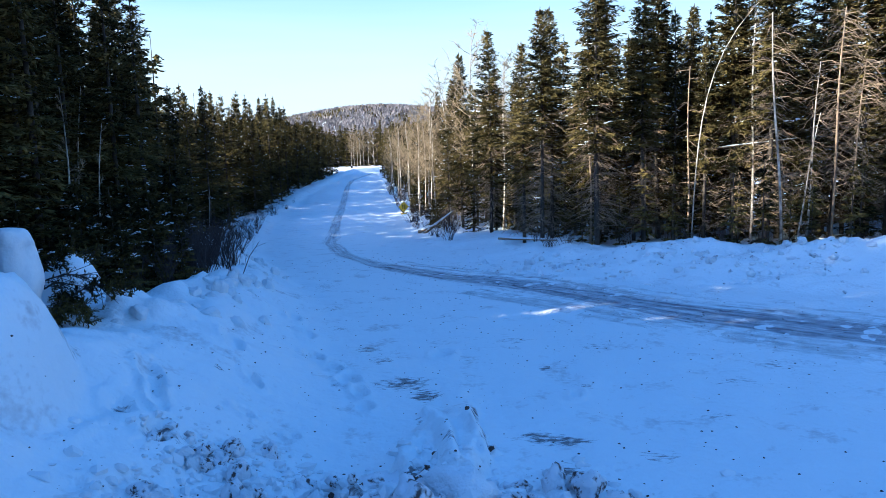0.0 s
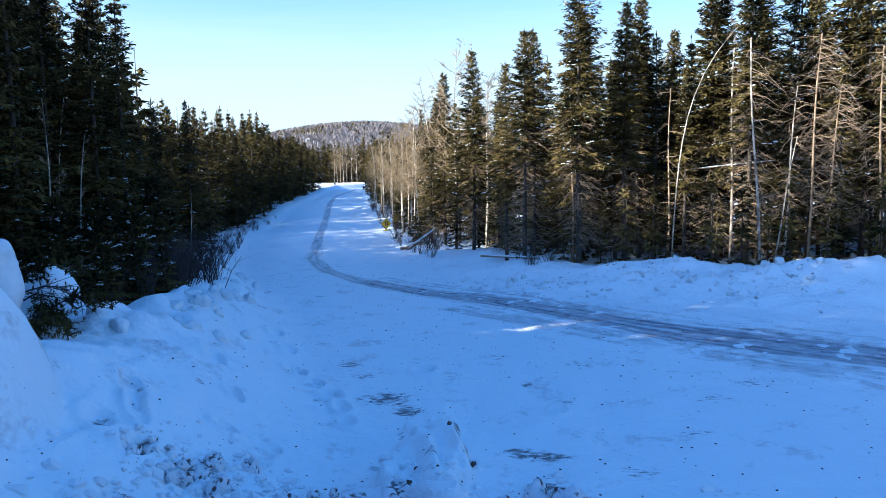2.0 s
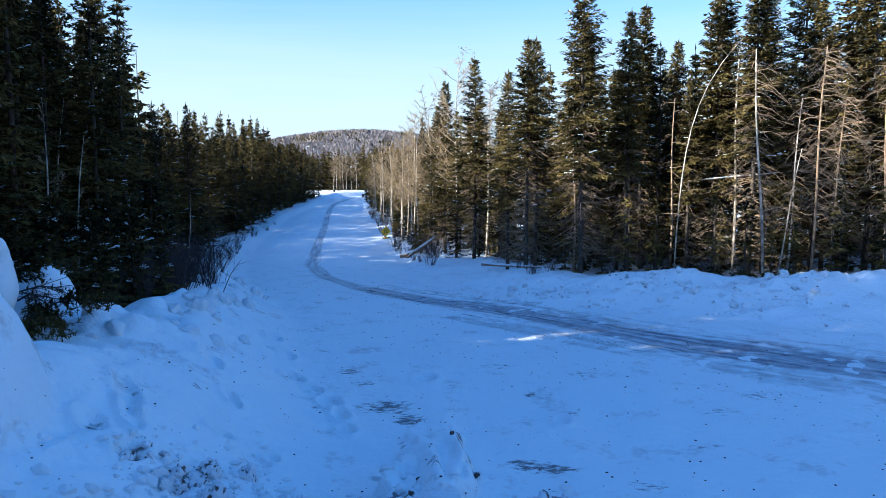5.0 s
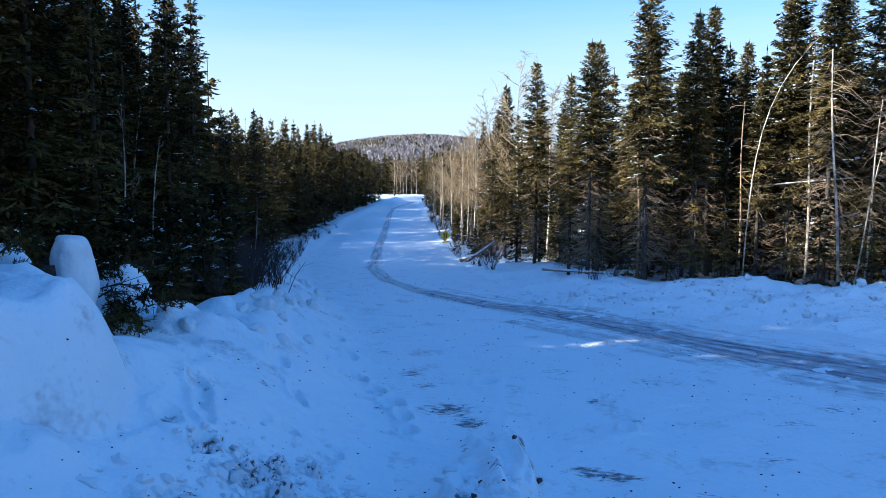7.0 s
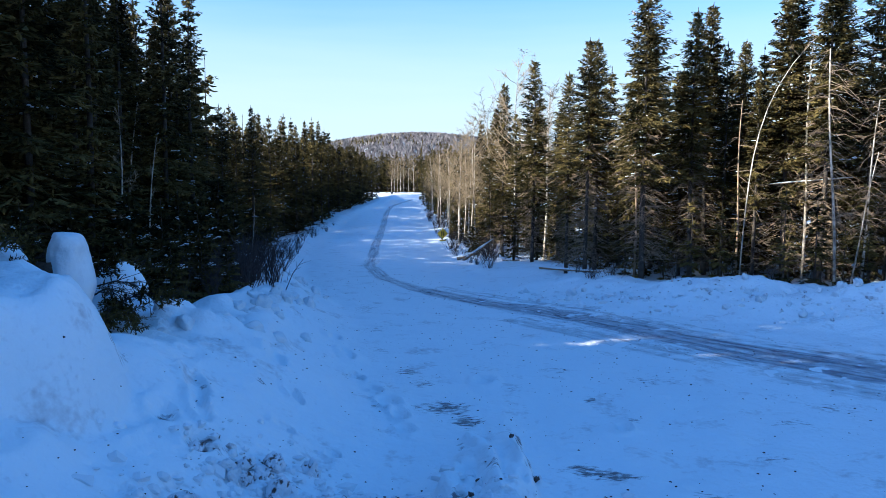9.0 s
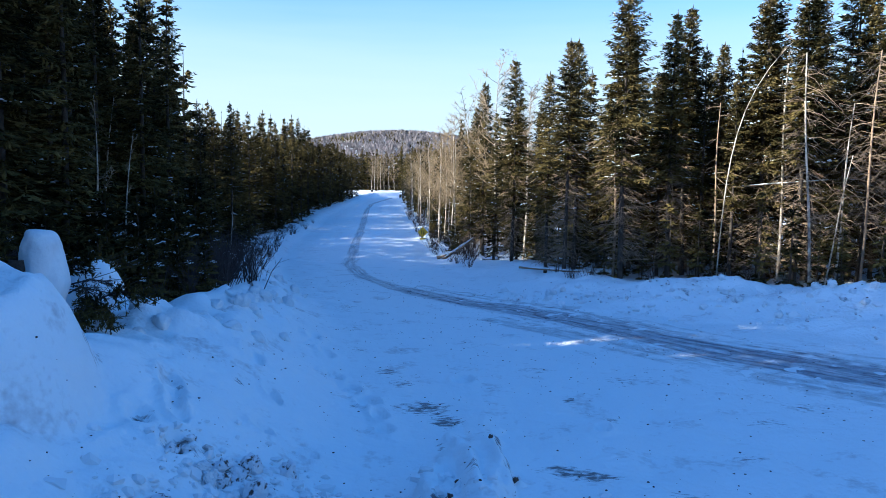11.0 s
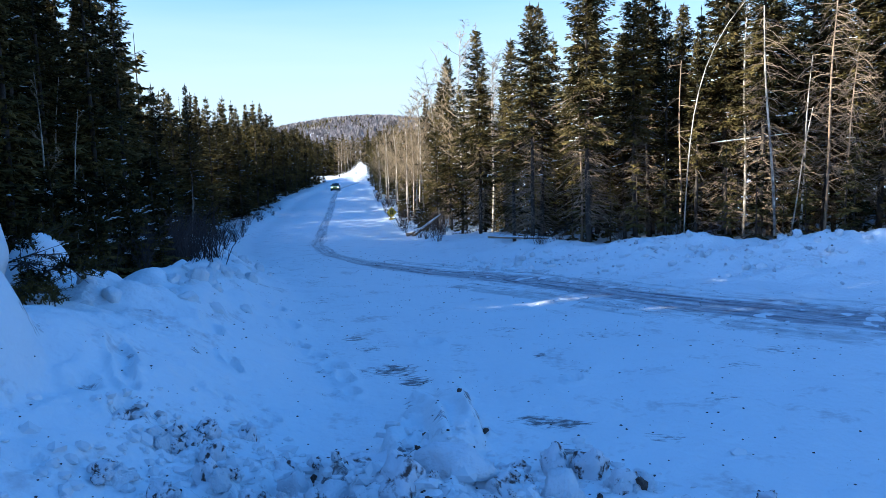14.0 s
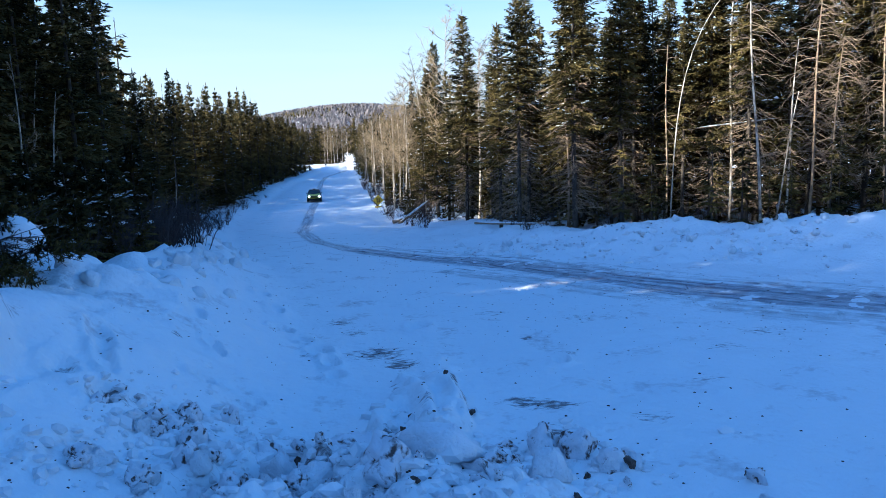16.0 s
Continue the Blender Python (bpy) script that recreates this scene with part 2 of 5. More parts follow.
    # ruts, footprints and loose lumps
    rough = np.exp(-np.maximum(y - 6, 0) / 22)
    off = np.clip(smooth(-3, 0.5, right) + smooth(-4.5, 0, left), 0, 1)
    z = z + rough * (0.09 + 0.26 * off) * fbm(x * 1.3, y * 1.3, 21, 4) + rough * (0.035 + 0.05 * off) * fbm(x * 4, y * 4, 71, 2)
    z = z + 0.10 * off * fbm(x * 0.5, y * 0.5, 31, 2)
    pits = vnoise(x * 1.1 + 0.4 * y, y * 1.7, 91)
    z = z - rough * 0.09 * smooth(0.24, 0.40, pits) * smooth(-6.5, -2, left) * (1 - smooth(0.2, 1.5, left))
    for fx, fy, wide, long, turn in FEET:
        c, n = math.cos(math.radians(turn)), math.sin(math.radians(turn))
        u, v = (x - fx) * c + (y - fy) * n, (y - fy) * c - (x - fx) * n
        d = np.hypot(u / wide, v / long)
        z = z - np.minimum(0.05 + 0.45 * wide, 0.5 * wide * wide / long + 0.07) * (1 - smooth(0.45, 1.0, d)) + 0.06 * np.exp(-((d - 1.2) / 0.25) ** 2)
    # crumbled crest of the outer bank
    crest = smooth(0.2, 2.0, right) * (1 - smooth(4.5, 8, right)) * smooth(2, 6, x) * (1 - smooth(33, 42, y))
    z = z + crest * (0.42 * fbm(x * 0.8, y * 0.8, 41, 2) + 0.20 * np.abs(fbm(x * 2.4, y * 2.4, 43, 3)))
    z = z + 0.35 * np.exp(-((x - 15.0) / 2.2) ** 2 - ((y - 22.0) / 2.0) ** 2)
    # lumpy crest of the inner bank
    crest = np.exp(-((left + 0.1) / 0.9) ** 2) * smooth(11, 13, y) * (1 - smooth(30, 45, y))
    z = z + crest * (0.30 * np.abs(vnoise(x * 1.2, y * 1.2, 45)) + 0.35 * fbm(x * 1.6, y * 1.6, 46, 2))
    # far hills
    z = z + 71 * np.exp(-((x + 45) / 235) ** 2 - ((y - 980) / 230) ** 2) + 44 * np.exp(-((x - 330) / 300) ** 2 - ((y - 1150) / 260) ** 2) + 30 * np.exp(-((x + 520) / 260) ** 2 - ((y - 1050) / 260) ** 2)
    z = z - 9 * smooth(225, 420, y)
    return z


def gz(x, y):
    return float(ground(np.array([x]), np.array([y]))[0])


def lines(parts):
    """Grid lines from (start, end, step) runs."""
    out = []
    for a, b, s in parts:
        out += list(np.arange(a, b, s))
    return np.array(sorted(set(np.round(out, 3))))


def mesh_object(name, verts, faces, material, parent=None, label="", smooth_shade=False):
    me = bpy.data.meshes.new(name)
    me.from_pydata(verts, [], faces)
    if smooth_shade:
        me.polygons.foreach_set("use_smooth", np.ones(len(me.polygons), bool))
    me.materials.append(material)
    ob = new(name, me)
    ob.parent = parent
    if label:
        ob["label"] = label
    return ob


gx = lines(((-4500, -500, 250), (-500, -60, 20), (-60, -18, 2.5), (-18, -9, 0.5), (-9, -4.2, 0.125), (-4.2, 3.4, 0.055), (3.4, 12, 0.125), (12, 26, 0.3), (26, 60, 2.0), (60, 500, 20), (500, 4501, 250)))
gy = lines(((-1500, -60, 80), (-60, -6, 3), (-6, 3, 0.4), (3, 6, 0.12), (6, 14, 0.055), (14, 30, 0.14), (30, 60, 0.4), (60, 215, 1.5), (215, 400, 12), (400, 1500, 25), (1500, 4501, 300)))
X, Y = np.meshgrid(gx, gy)
Z = ground(X.ravel(), Y.ravel())
nx, ny = len(gx), len(gy)
idx = np.arange(nx * ny).reshape(ny, nx)
quads = np.stack([idx[:-1, :-1], idx[:-1, 1:], idx[1:, 1:], idx[1:, :-1]], -1).reshape(-1, 4)
snow_ground = mesh_object("ground", np.column_stack([X.ravel(), Y.ravel(), Z]).tolist(), quads.tolist(), TRODDEN, smooth_shade=True)
# where the blade and boots brought soil up: x, y, half width, half length, amount
SOIL = ((0.06, 13.07, 0.75, 0.5, 0.50), (0.45, 12.2, 0.4, 0.4, 0.50), (-0.75, 15.6, 0.5, 0.6, 0.42), (-0.4, 14.6, 0.4, 0.4, 0.40), (2.06, 10.2, 0.5, 0.32, 0.46), (2.6, 9.9, 0.4, 0.25, 0.46), (3.3, 12.4, 0.5, 0.5, 0.36), (6.2, 12.2, 0.8, 0.5, 0.36),
        (-1.9, 20.5, 0.7, 1.2, 0.36), (-2.6, 24.5, 0.8, 1.6, 0.36), (-1.6, 17.6, 0.5, 0.8, 0.36), (0.1, 9.9, 0.10, 0.35, 0.5), (0.3, 10.9, 0.10, 0.4, 0.42), (1.2, 9.8, 0.12, 0.5, 0.5), (1.2, 11.0, 0.10, 0.6, 0.48), (0.7, 9.3, 0.2, 0.3, 0.40),
        (2.2, 8.9, 0.35, 0.3, 0.5), (0.22, 8.6, 0.2, 0.3, 0.62), (-3.05, 8.85, 0.22, 0.25, 0.48), (-3.6, 9.2, 0.25, 0.25, 0.42), (-3.5, 10.1, 0.2, 0.4, 0.34), (-2.2, 8.8, 0.7, 0.4, 0.38), (-0.4, 7.6, 2.6, 0.9, 0.38), (4.4, 15.0, 1.2, 0.8, 0.34), (3.6, 9.2, 0.5, 0.3, 0.4), (5.0, 10.6, 0.7, 0.3, 0.38), (7.4, 13.2, 1.0, 0.5, 0.36), (2.9, 13.6, 0.3, 0.3, 0.42), (2.5, 15.8, 0.8, 0.5, 0.34), (-1.2, 12.9, 0.2, 0.2, 0.36), (-3.0, 11.6, 0.15, 0.25, 0.42), (-4.4, 9.6, 0.3, 0.3, 0.4), (-5.2, 9.4, 0.25, 0.15, 0.42), (1.5, 14.5, 0.5, 0.4, 0.34))
soil = sum(amount * np.exp(-((X.ravel() - cx) / wide) ** 2 - ((Y.ravel() - cy) / long) ** 2) for cx, cy, wide, long, amount in SOIL)
snow_ground.data.attributes.new("soil", "FLOAT", "POINT").data.foreach_set("value", soil)
tagged(snow_ground, "packed blue-white snow over the forest road and its banks", "ground", kind="structure")


# ---- trees ----
class Soup:
    """Gathers vertices and faces of one mesh."""

    def __init__(self):
        self.v, self.f = [], []

    def tube(self, pts, radii, sides=5):
        base = len(self.v)
        for i, (p, r) in enumerate(zip(pts, radii)):
            q = pts[min(i + 1, len(pts) - 1)] - pts[max(i - 1, 0)]
            q = q / (np.linalg.norm(q) + 1e-9)
            a = np.cross(q, (0.31, 0.95, 0.05))
            a /= np.linalg.norm(a) + 1e-9
            b = np.cross(q, a)
            for k in range(sides):
                w = 2 * math.pi * k / sides
                self.v.append(tuple(p + r * (math.cos(w) * a + math.sin(w) * b)))
        for i in range(len(pts) - 1):
            for k in range(sides):
                k2 = (k + 1) % sides
                self.f.append((base + i * sides + k, base + i * sides + k2, base + (i + 1) * sides + k2, base + (i + 1) * sides + k))

    def kite(self, p, d, l, w, n, fat=0.55):
        """A pointed spray from p along d."""
        px, py, pz = float(p[0]), float(p[1]), float(p[2])
        dx, dy, dz = float(d[0]), float(d[1]), float(d[2])
        ux, uy, uz = float(n[0]), float(n[1]), float(n[2])
        sx, sy, sz = dy * uz - dz * uy, dz * ux - dx * uz, dx * uy - dy * ux
        k = w / (math.sqrt(sx * sx + sy * sy + sz * sz) + 1e-9)
        sx, sy, sz = sx * k, sy * k, sz * k
        i, g, c = len(self.v), l * fat, w * 0.4
        mx, my, mz = px + dx * g - ux * c, py + dy * g - uy * c, pz + dz * g - uz * c
        self.v += [(px, py, pz), (mx + sx, my + sy, mz + sz), (px + dx * l, py + dy * l, pz + dz * l), (mx - sx, my - sy, mz - sz)]
        self.f += [(i, i + 1, i + 2), (i, i + 2, i + 3)]

    def lump(self, p, r, rng, flat=0.6):
        """An uneven rounded lump."""
        i = len(self.v)
        n = 5
        for lat, k in ((-0.5, 0.85), (0.45, 0.85)):
            for j in range(n):
                w = 2 * math.pi * j / n + lat
                q = r * k * rng.uniform(0.75, 1.2)
                self.v.append((p[0] + q * math.cos(w), p[1] + q * math.sin(w), p[2] + r * flat * lat * rng.uniform(0.8, 1.15)))
        self.v.append((p[0], p[1], p[2] + r * flat * 1.0))
        for j in range(n):
            j2 = (j + 1) % n
            self.f.append((i + j, i + j2, i + n + j2, i + n + j))
        self.f += [(i + n + j, i + n + (j + 1) % n, i + 2 * n) for j in range(n)]
        self.f.append(tuple(i + j for j in reversed(range(n))))

    def data(self, name, material, soft=False):
        me = bpy.data.meshes.new(name)
        me.from_pydata(self.v, [], self.f)
        if soft:
            me.polygons.foreach_set("use_smooth", np.ones(len(me.polygons), bool))
        me.materials.append(material)
        return me


def spruce_parts(seed, h, low, wide, branches, twigs, snow=0.2, dead=40, coarse=1.0):
    """Meshes of a spruce: trunk, crown in tiers of layered boughs, snow on the boughs, dead lower branches."""
    rng = np.random.default_rng(seed)
    trunk, crown, cap, dry = Soup(), Soup(), Soup(), Soup()
    n = 9
    bend = rng.normal(0, 0.10, 2)
    axis = lambda u: np.array([bend[0] * math.sin(3 * u), bend[1] * math.sin(2.4 * u + 0.5) - bend[1] * 0.48, u * h])
    trunk.tube([axis(k / n) - np.array([0, 0, 0.35 * (k == 0)]) for k in range(n + 1)], [0.0095 * h * (1 - 0.95 * (k / n)) + 0.006 for k in range(n + 1)], 7)
    up = np.array([0, 0, 1.0])
    tiers = max(7, branches // 6)
    lopsided = rng.uniform(0, 6.283)
    for i in range(tiers):
        u0 = low + (0.985 - low) * ((i + rng.uniform(-0.2, 0.2)) / tiers) ** 0.93 if i else low
        phase, girth = rng.uniform(0, 6.283), rng.uniform(0.78, 1.12)
        for j in range(rng.integers(5, 8)):
            u = min(0.985, max(low, u0 + rng.normal(0, 0.25) / tiers))
            t = (1 - u) / (1 - low)
            a = phase + j * 1.02 + rng.normal(0, 0.22)
            r = wide * (0.035 + 0.97 * min(1, t * 1.12) ** 0.88) * girth * rng.uniform(0.62, 1.1) * (1 + 0.14 * math.cos(a - lopsided))
            if t > 0.75:
                r *= rng.uniform(0.4, 1.0)
            ca, sa = math.cos(a), math.sin(a)
            out, across = np.array([ca, sa, 0]), np.array([-sa, ca, 0])
            o = axis(u)
            rise = 0.75 - 1.35 * min(1, t * 1.5) + rng.normal(0, 0.12)
            curl = 0.12 + 0.30 * t
            pos = lambda s: o + out * (r * s) + up * (r * (rise * s + curl * s * s))
            m = max(min(3, twigs), int(twigs * (0.30 + 0.70 * r / wide)))
            e1, e2 = pos(0.55) - pos(0), pos(1.0) - pos(0.5)
            crown.kite(pos(0), e1 / np.linalg.norm(e1), np.linalg.norm(e1), 0.035 * coarse, up)
            crown.kite(pos(0.5), e2 / np.linalg.norm(e2), np.linalg.norm(e2) * 1.12, 0.06 * coarse, up)
            for k in range(m):
                s = 0.10 + 0.90 * (k + rng.uniform(0, 1)) / m
                p = pos(s)
                for sg in (-1, 1):
                    w = rng.uniform(0.45, 1.05) * sg
                    d = out * math.cos(w) + across * math.sin(w) + up * rng.uniform(-0.55, 0.12)
                    d /= np.linalg.norm(d)
                    l = (0.13 + 0.34 * min(1.2, r) * (1.1 - 0.75 * s)) * rng.uniform(0.7, 1.3) * coarse ** 0.7
                    tilt = up + 0.35 * rng.normal(0, 1, 3)
                    tilt /= np.linalg.norm(tilt)
                    crown.kite(p, d, l, rng.uniform(0.035, 0.065) * coarse, tilt)
                    if twigs > 5:
                        w += rng.uniform(-0.8, 0.8)
                        d2 = out * math.cos(w) + across * math.sin(w) + up * rng.uniform(-0.5, 0.05)
                        crown.kite(p + d * (l * 0.4), d2, l * 0.6, 0.04 * coarse, tilt)
                if rng.random() < 0.55:
                    d = out * 0.35 - up + rng.normal(0, 0.25, 3)
                    crown.kite(p, d / np.linalg.norm(d), rng.uniform(0.10, 0.26) * coarse ** 0.7, 0.05 * coarse, out)
            if rng.random() < snow:
                for q in range(rng.integers(1, 4)):
                    s = rng.uniform(0.35, 1.0)
                    size = rng.uniform(0.02, 0.06) * (0.6 + 0.5 * min(1.5, r))
                    for b in range(5):
                        e = pos(s + rng.uniform(-0.14, 0.14)) + across * rng.normal(0, size * 1.3) + up * rng.uniform(0.0, 0.03)
                        cap.lump(e, size * rng.uniform(0.35, 1.1), rng, 0.45)
    crown.kite(axis(0.97), up, 0.03 * h * rng.uniform(0.6, 1.0), 0.05, np.array([1.0, 0.2, 0]))
    crown.kite(axis(0.97), up, 0.03 * h * rng.uniform(0.6, 1.0), 0.05, np.array([0.2, 1.0, 0]))
    for i in range(dead):
        u = rng.uniform(0.06, low + 0.25 * (1 - low))
        a = rng.uniform(0, 6.283)
        out = np.array([math.cos(a), math.sin(a), 0])
        r = rng.uniform(0.3, 1.0) * wide * 0.8
        o = axis(u)
        e = o + out * r + up * r * rng.uniform(-0.7, 0.05)
        mid = (o + e) / 2 + up * r * rng.uniform(0.0, 0.14)
        dry.tube([o, mid, e], [0.014, 0.010, 0.004], 3)
        for q in range(5):
            s = rng.uniform(0.3, 0.95)
            p = o + (e - o) * s + up * (r * 0.05)
            d = out * rng.uniform(0.2, 1) + np.cross(up, out) * rng.uniform(-1, 1) + up * rng.uniform(-0.9, 0.1)
            dry.tube([p, p + d * rng.uniform(0.12, 0.42)], [0.007, 0.003], 3)
    made = [("trunk", trunk.data("trunk", BARK, True)), ("crown", crown.data("crown", NEEDLE))]
    if cap.v:
        made.append(("snow_cap", cap.data("snow_cap", SNOW, True)))
    if dry.v:
        made.append(("dead_wood", dry.data("dead_wood", DEADWOOD)))
    return made


def bare_parts(seed, h, lean=0.0, limbs=18, bark=None, bent=0.0, spread=0.32, start=0.35, thick=0.0068):
    """Meshes of a leafless tree: trunk, limbs, twigs."""
    rng = np.random.default_rng(seed)
    trunk, limb, twig = Soup(), Soup(), Soup()
    ph = rng.uniform(0, 6)
    axis = lambda u: np.array([lean * h * u + bent * h * u ** 3 + 0.012 * h * math.sin(5 * u + ph), 0.012 * h * math.sin(4 * u), h * (u - abs(bent) * 0.35 * u ** 3)])
    n = 12
    trunk.tube([axis(k / n) - np.array([0, 0, 0.35 * (k == 0)]) for k in range(n + 1)], [thick * h * (1 - 0.9 * k / n) + 0.006 for k in range(n + 1)], 7)
    for i in range(limbs):
        u = start + (0.97 - start) * (i + rng.uniform(0, 1)) / limbs
        a = rng.uniform(0, 6.283)
        out = np.array([math.cos(a), math.sin(a), 0])
        L = h * spread * (1.05 - 0.75 * u) * rng.uniform(0.5, 1.1)
        rise = rng.uniform(0.5, 1.3)
        o = axis(u)
        pos = lambda s: o + out * L * s * (1 - 0.2 * s) + np.array([0, 0, L * rise * s * (0.7 + 0.3 * s)])
        limb.tube([pos(0), pos(0.35), pos(0.7), pos(1)], [0.020, 0.014, 0.009, 0.003], 4)
        for k in range(12):
            s = rng.uniform(0.2, 1)
            p = pos(s)
            d = out * rng.uniform(-0.2, 1) + np.cross((0, 0, 1), out) * rng.uniform(-1, 1) + np.array([0, 0, rng.uniform(-0.1, 1)])
            l = L * rng.uniform(0.12, 0.32)
            e = p + d * l
            twig.tube([p, e], [0.012, 0.006], 3)
            for q in range(3):
                s2 = rng.uniform(0.3, 1)
                d2 = d + rng.normal(0, 0.6, 3)
                twig.tube([p + d * l * s2, p + d * l * s2 + d2 * l * 0.5], [0.009, 0.004], 3)
    return [("trunk", trunk.data("trunk", bark or BIRCH, True)), ("branchwork", limb.data("branchwork", TWIG)), ("fine_wood", twig.data("fine_wood", TWIG))]


def plant(name, parts, x, y, turn, size, label, category="tree", group="", dz=0.0):
    base = new(name)
    base.matrix_world = pose(x, y, gz(x, y) + dz - 0.12, 0, 0, turn) @ Matrix.Diagonal((size, size, size, 1))
    for part_name, me in parts:
        ob = new(part_name, me)
        ob.parent = base
        if part_name != "trunk":
            ob["kind"] = "stuff"
    return tagged(base, label, category, group)


SPRUCES = [spruce_parts(100 + i, 13.0, (0.22, 0.32, 0.16, 0.28, 0.38, 0.14)[i], (1.75, 1.45, 1.85, 1.6, 1.4, 1.9)[i], 210, 8, 0.14, 80) for i in range(6)]
NEAR = [spruce_parts(150 + i, 13.0, (0.34, 0.46, 0.28, 0.40)[i], (2.1, 1.75, 2.0, 1.65)[i], 260, 12, 0.24, 170, 0.9) for i in range(4)]
FULL = [spruce_parts(200 + i, 13.0, 0.02, (1.75, 1.45, 1.9)[i], 220, 10, 0.13, 8, 1.0) for i in range(3)]
FAR = [spruce_parts(300 + i, 13.0, (0.0, 0.02, 0.04)[i], (1.65, 1.35, 1.5)[i], 150, 4, 0.10, 0, 1.8) for i in range(3)]
YOUNG = [spruce_parts(350 + i, 2.6, 0.03, 0.95, 66, 8, 0.26, 0, 0.85) for i in range(2)]
LOW = [spruce_parts(500 + i, 13.0, (0.0, 0.04)[i], 1.9, 46, 3, 0.0, 0, 3.8) for i in range(2)]
BARES = [bare_parts(400 + i, 12.0, (0.02, -0.05, 0.07, 0.0)[i], 36, None, 0.0, 0.30, (0.3, 0.4, 0.25, 0.35)[i]) for i in range(4)]
rng = np.random.default_rng(7)
taken = []


def along(points, y0, y1, d0, d1, sign):
    """A random place d0 to d1 metres off an edge, between y0 and y1."""
    while True:
        y = rng.uniform(y0, y1)
        x = np.interp(y, [p[1] for p in points], [p[0] for p in points]) + sign * rng.uniform(d0, d1 * 1.2)
        if d0 < side(points, np.array([x]), np.array([y]))[0] * sign < d1 * 1.2:
            return x, y


SHAFTS = ((2.6, 18.6, 0.28), (6.5, 16.95, 0.30))


def kept_open(x, y):
    """Gaps in the stand: two lanes through which low sun reaches the road, and the scrub behind the inner bank."""
    if -0.285 < x / max(y, 1.0) < -0.185 and 15 < y < 35:
        return True
    ux, uy = math.sin(radians(SUN_AZ)), math.cos(radians(SUN_AZ))
    for sx, sy, half in SHAFTS:
        s, w = (x - sx) * ux + (y - sy) * uy, abs((x - sx) * uy - (y - sy) * ux)
        if 6 < s < 27 and w < half + 1.75 * (1 - s * 0.394 / 15.5):
            return True
    return False


def places(n, pick, gap):
    """Up to n places, none closer than gap to another tree."""
    out, tries = [], 0
    while len(out) < n and tries < n * 40:
        tries += 1
        x, y = pick()
        if not kept_open(x, y) and all((x - a) ** 2 + (y - b) ** 2 > gap * gap for a, b in taken):
            taken.append((x, y))
            out.append((x, y))
    return out


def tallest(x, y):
    """Caps treetops by bearing from the camera's outlook, so the skyline fits its view."""
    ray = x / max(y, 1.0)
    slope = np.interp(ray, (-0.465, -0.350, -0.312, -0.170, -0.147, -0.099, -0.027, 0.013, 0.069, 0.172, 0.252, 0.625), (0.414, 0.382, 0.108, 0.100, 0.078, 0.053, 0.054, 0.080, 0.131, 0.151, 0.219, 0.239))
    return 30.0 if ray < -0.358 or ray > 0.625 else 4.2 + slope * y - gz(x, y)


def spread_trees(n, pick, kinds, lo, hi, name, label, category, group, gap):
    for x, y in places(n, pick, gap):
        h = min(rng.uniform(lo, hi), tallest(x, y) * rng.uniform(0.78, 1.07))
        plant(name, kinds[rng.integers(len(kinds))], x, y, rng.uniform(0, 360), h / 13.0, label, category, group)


def forest(n, pick, kinds, lo, hi, gap, label):
    """Many trees that stand too deep to pick apart, joined into one object."""
    spots = places(n, pick, gap)
    vs, fs, ms, count = [], [], [], 0
    stock = []
    for kind in kinds:
        meshes = []
        for part_name, me in kind:
            co = np.zeros(len(me.vertices) * 3)
            me.vertices.foreach_get("co", co)
            meshes.append((co.reshape(-1, 3), [tuple(p.vertices) for p in me.polygons], ("crown", "trunk", "snow_cap", "dead_wood").index(part_name)))
        stock.append(meshes)
    for x, y in spots:
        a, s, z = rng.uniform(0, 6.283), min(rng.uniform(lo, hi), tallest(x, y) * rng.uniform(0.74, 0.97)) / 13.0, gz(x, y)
        turn = np.array([[math.cos(a), -math.sin(a), 0], [math.sin(a), math.cos(a), 0], [0, 0, 1]]) * s
        for co, polys, slot in stock[rng.integers(len(stock))]:
            vs.append(co @ turn.T + (x, y, z))
            fs += [tuple(i + count for i in p) for p in polys]
            ms += [slot] * len(polys)
            count += len(co)
    ob = mesh_object("forest", np.concatenate(vs).tolist(), fs, NEEDLE)
    for m in (BARK, SNOW, DEADWOOD):
        ob.data.materials.append(m)
    ob.data.polygons.foreach_set("material_index", ms)
    return tagged(ob, label, "forest", kind="stuff")


# high-crowned and tall, mostly unseen spruces added behind the inner bank to block sun
HIGH = [spruce_parts(600 + i, 14.5, (0.47, 0.54)[i], 1.9, 170, 9, 0.1, 0) for i in range(2)]
for x, y, k, size in ((-12.8, 14.35, 0, 1.17), (-12.8, 11.6, 1, 1.22), (-16.4, 12.3, 1, 1.22), (-17.0, 14.2, 1, 1.22), (-16.2, 9.6, 1, 1.38), (-17.0, 11.0, 1, 1.38)):
    taken.append((x, y))
    plant("spruce", HIGH[k], x, y, 70 * y, size, "unseen spruce with a bare lower trunk, added behind the inner bank to block sun", "spruce", "spruces behind the inner bank")
for x, y, h in ((-13.5, 17.6, 17.5), (-15.2, 18.9, 18.5), (-14.8, 16.4, 18), (-17, 17.9, 18.5), (-13.0, 19.4, 16)):
    taken.append((x, y))
    plant("spruce", FULL[int(h) % 3], x, y, 31 * h, h / 13.0, "tall dark spruce added behind the inner bank for shade", "spruce", "spruces behind the inner bank")
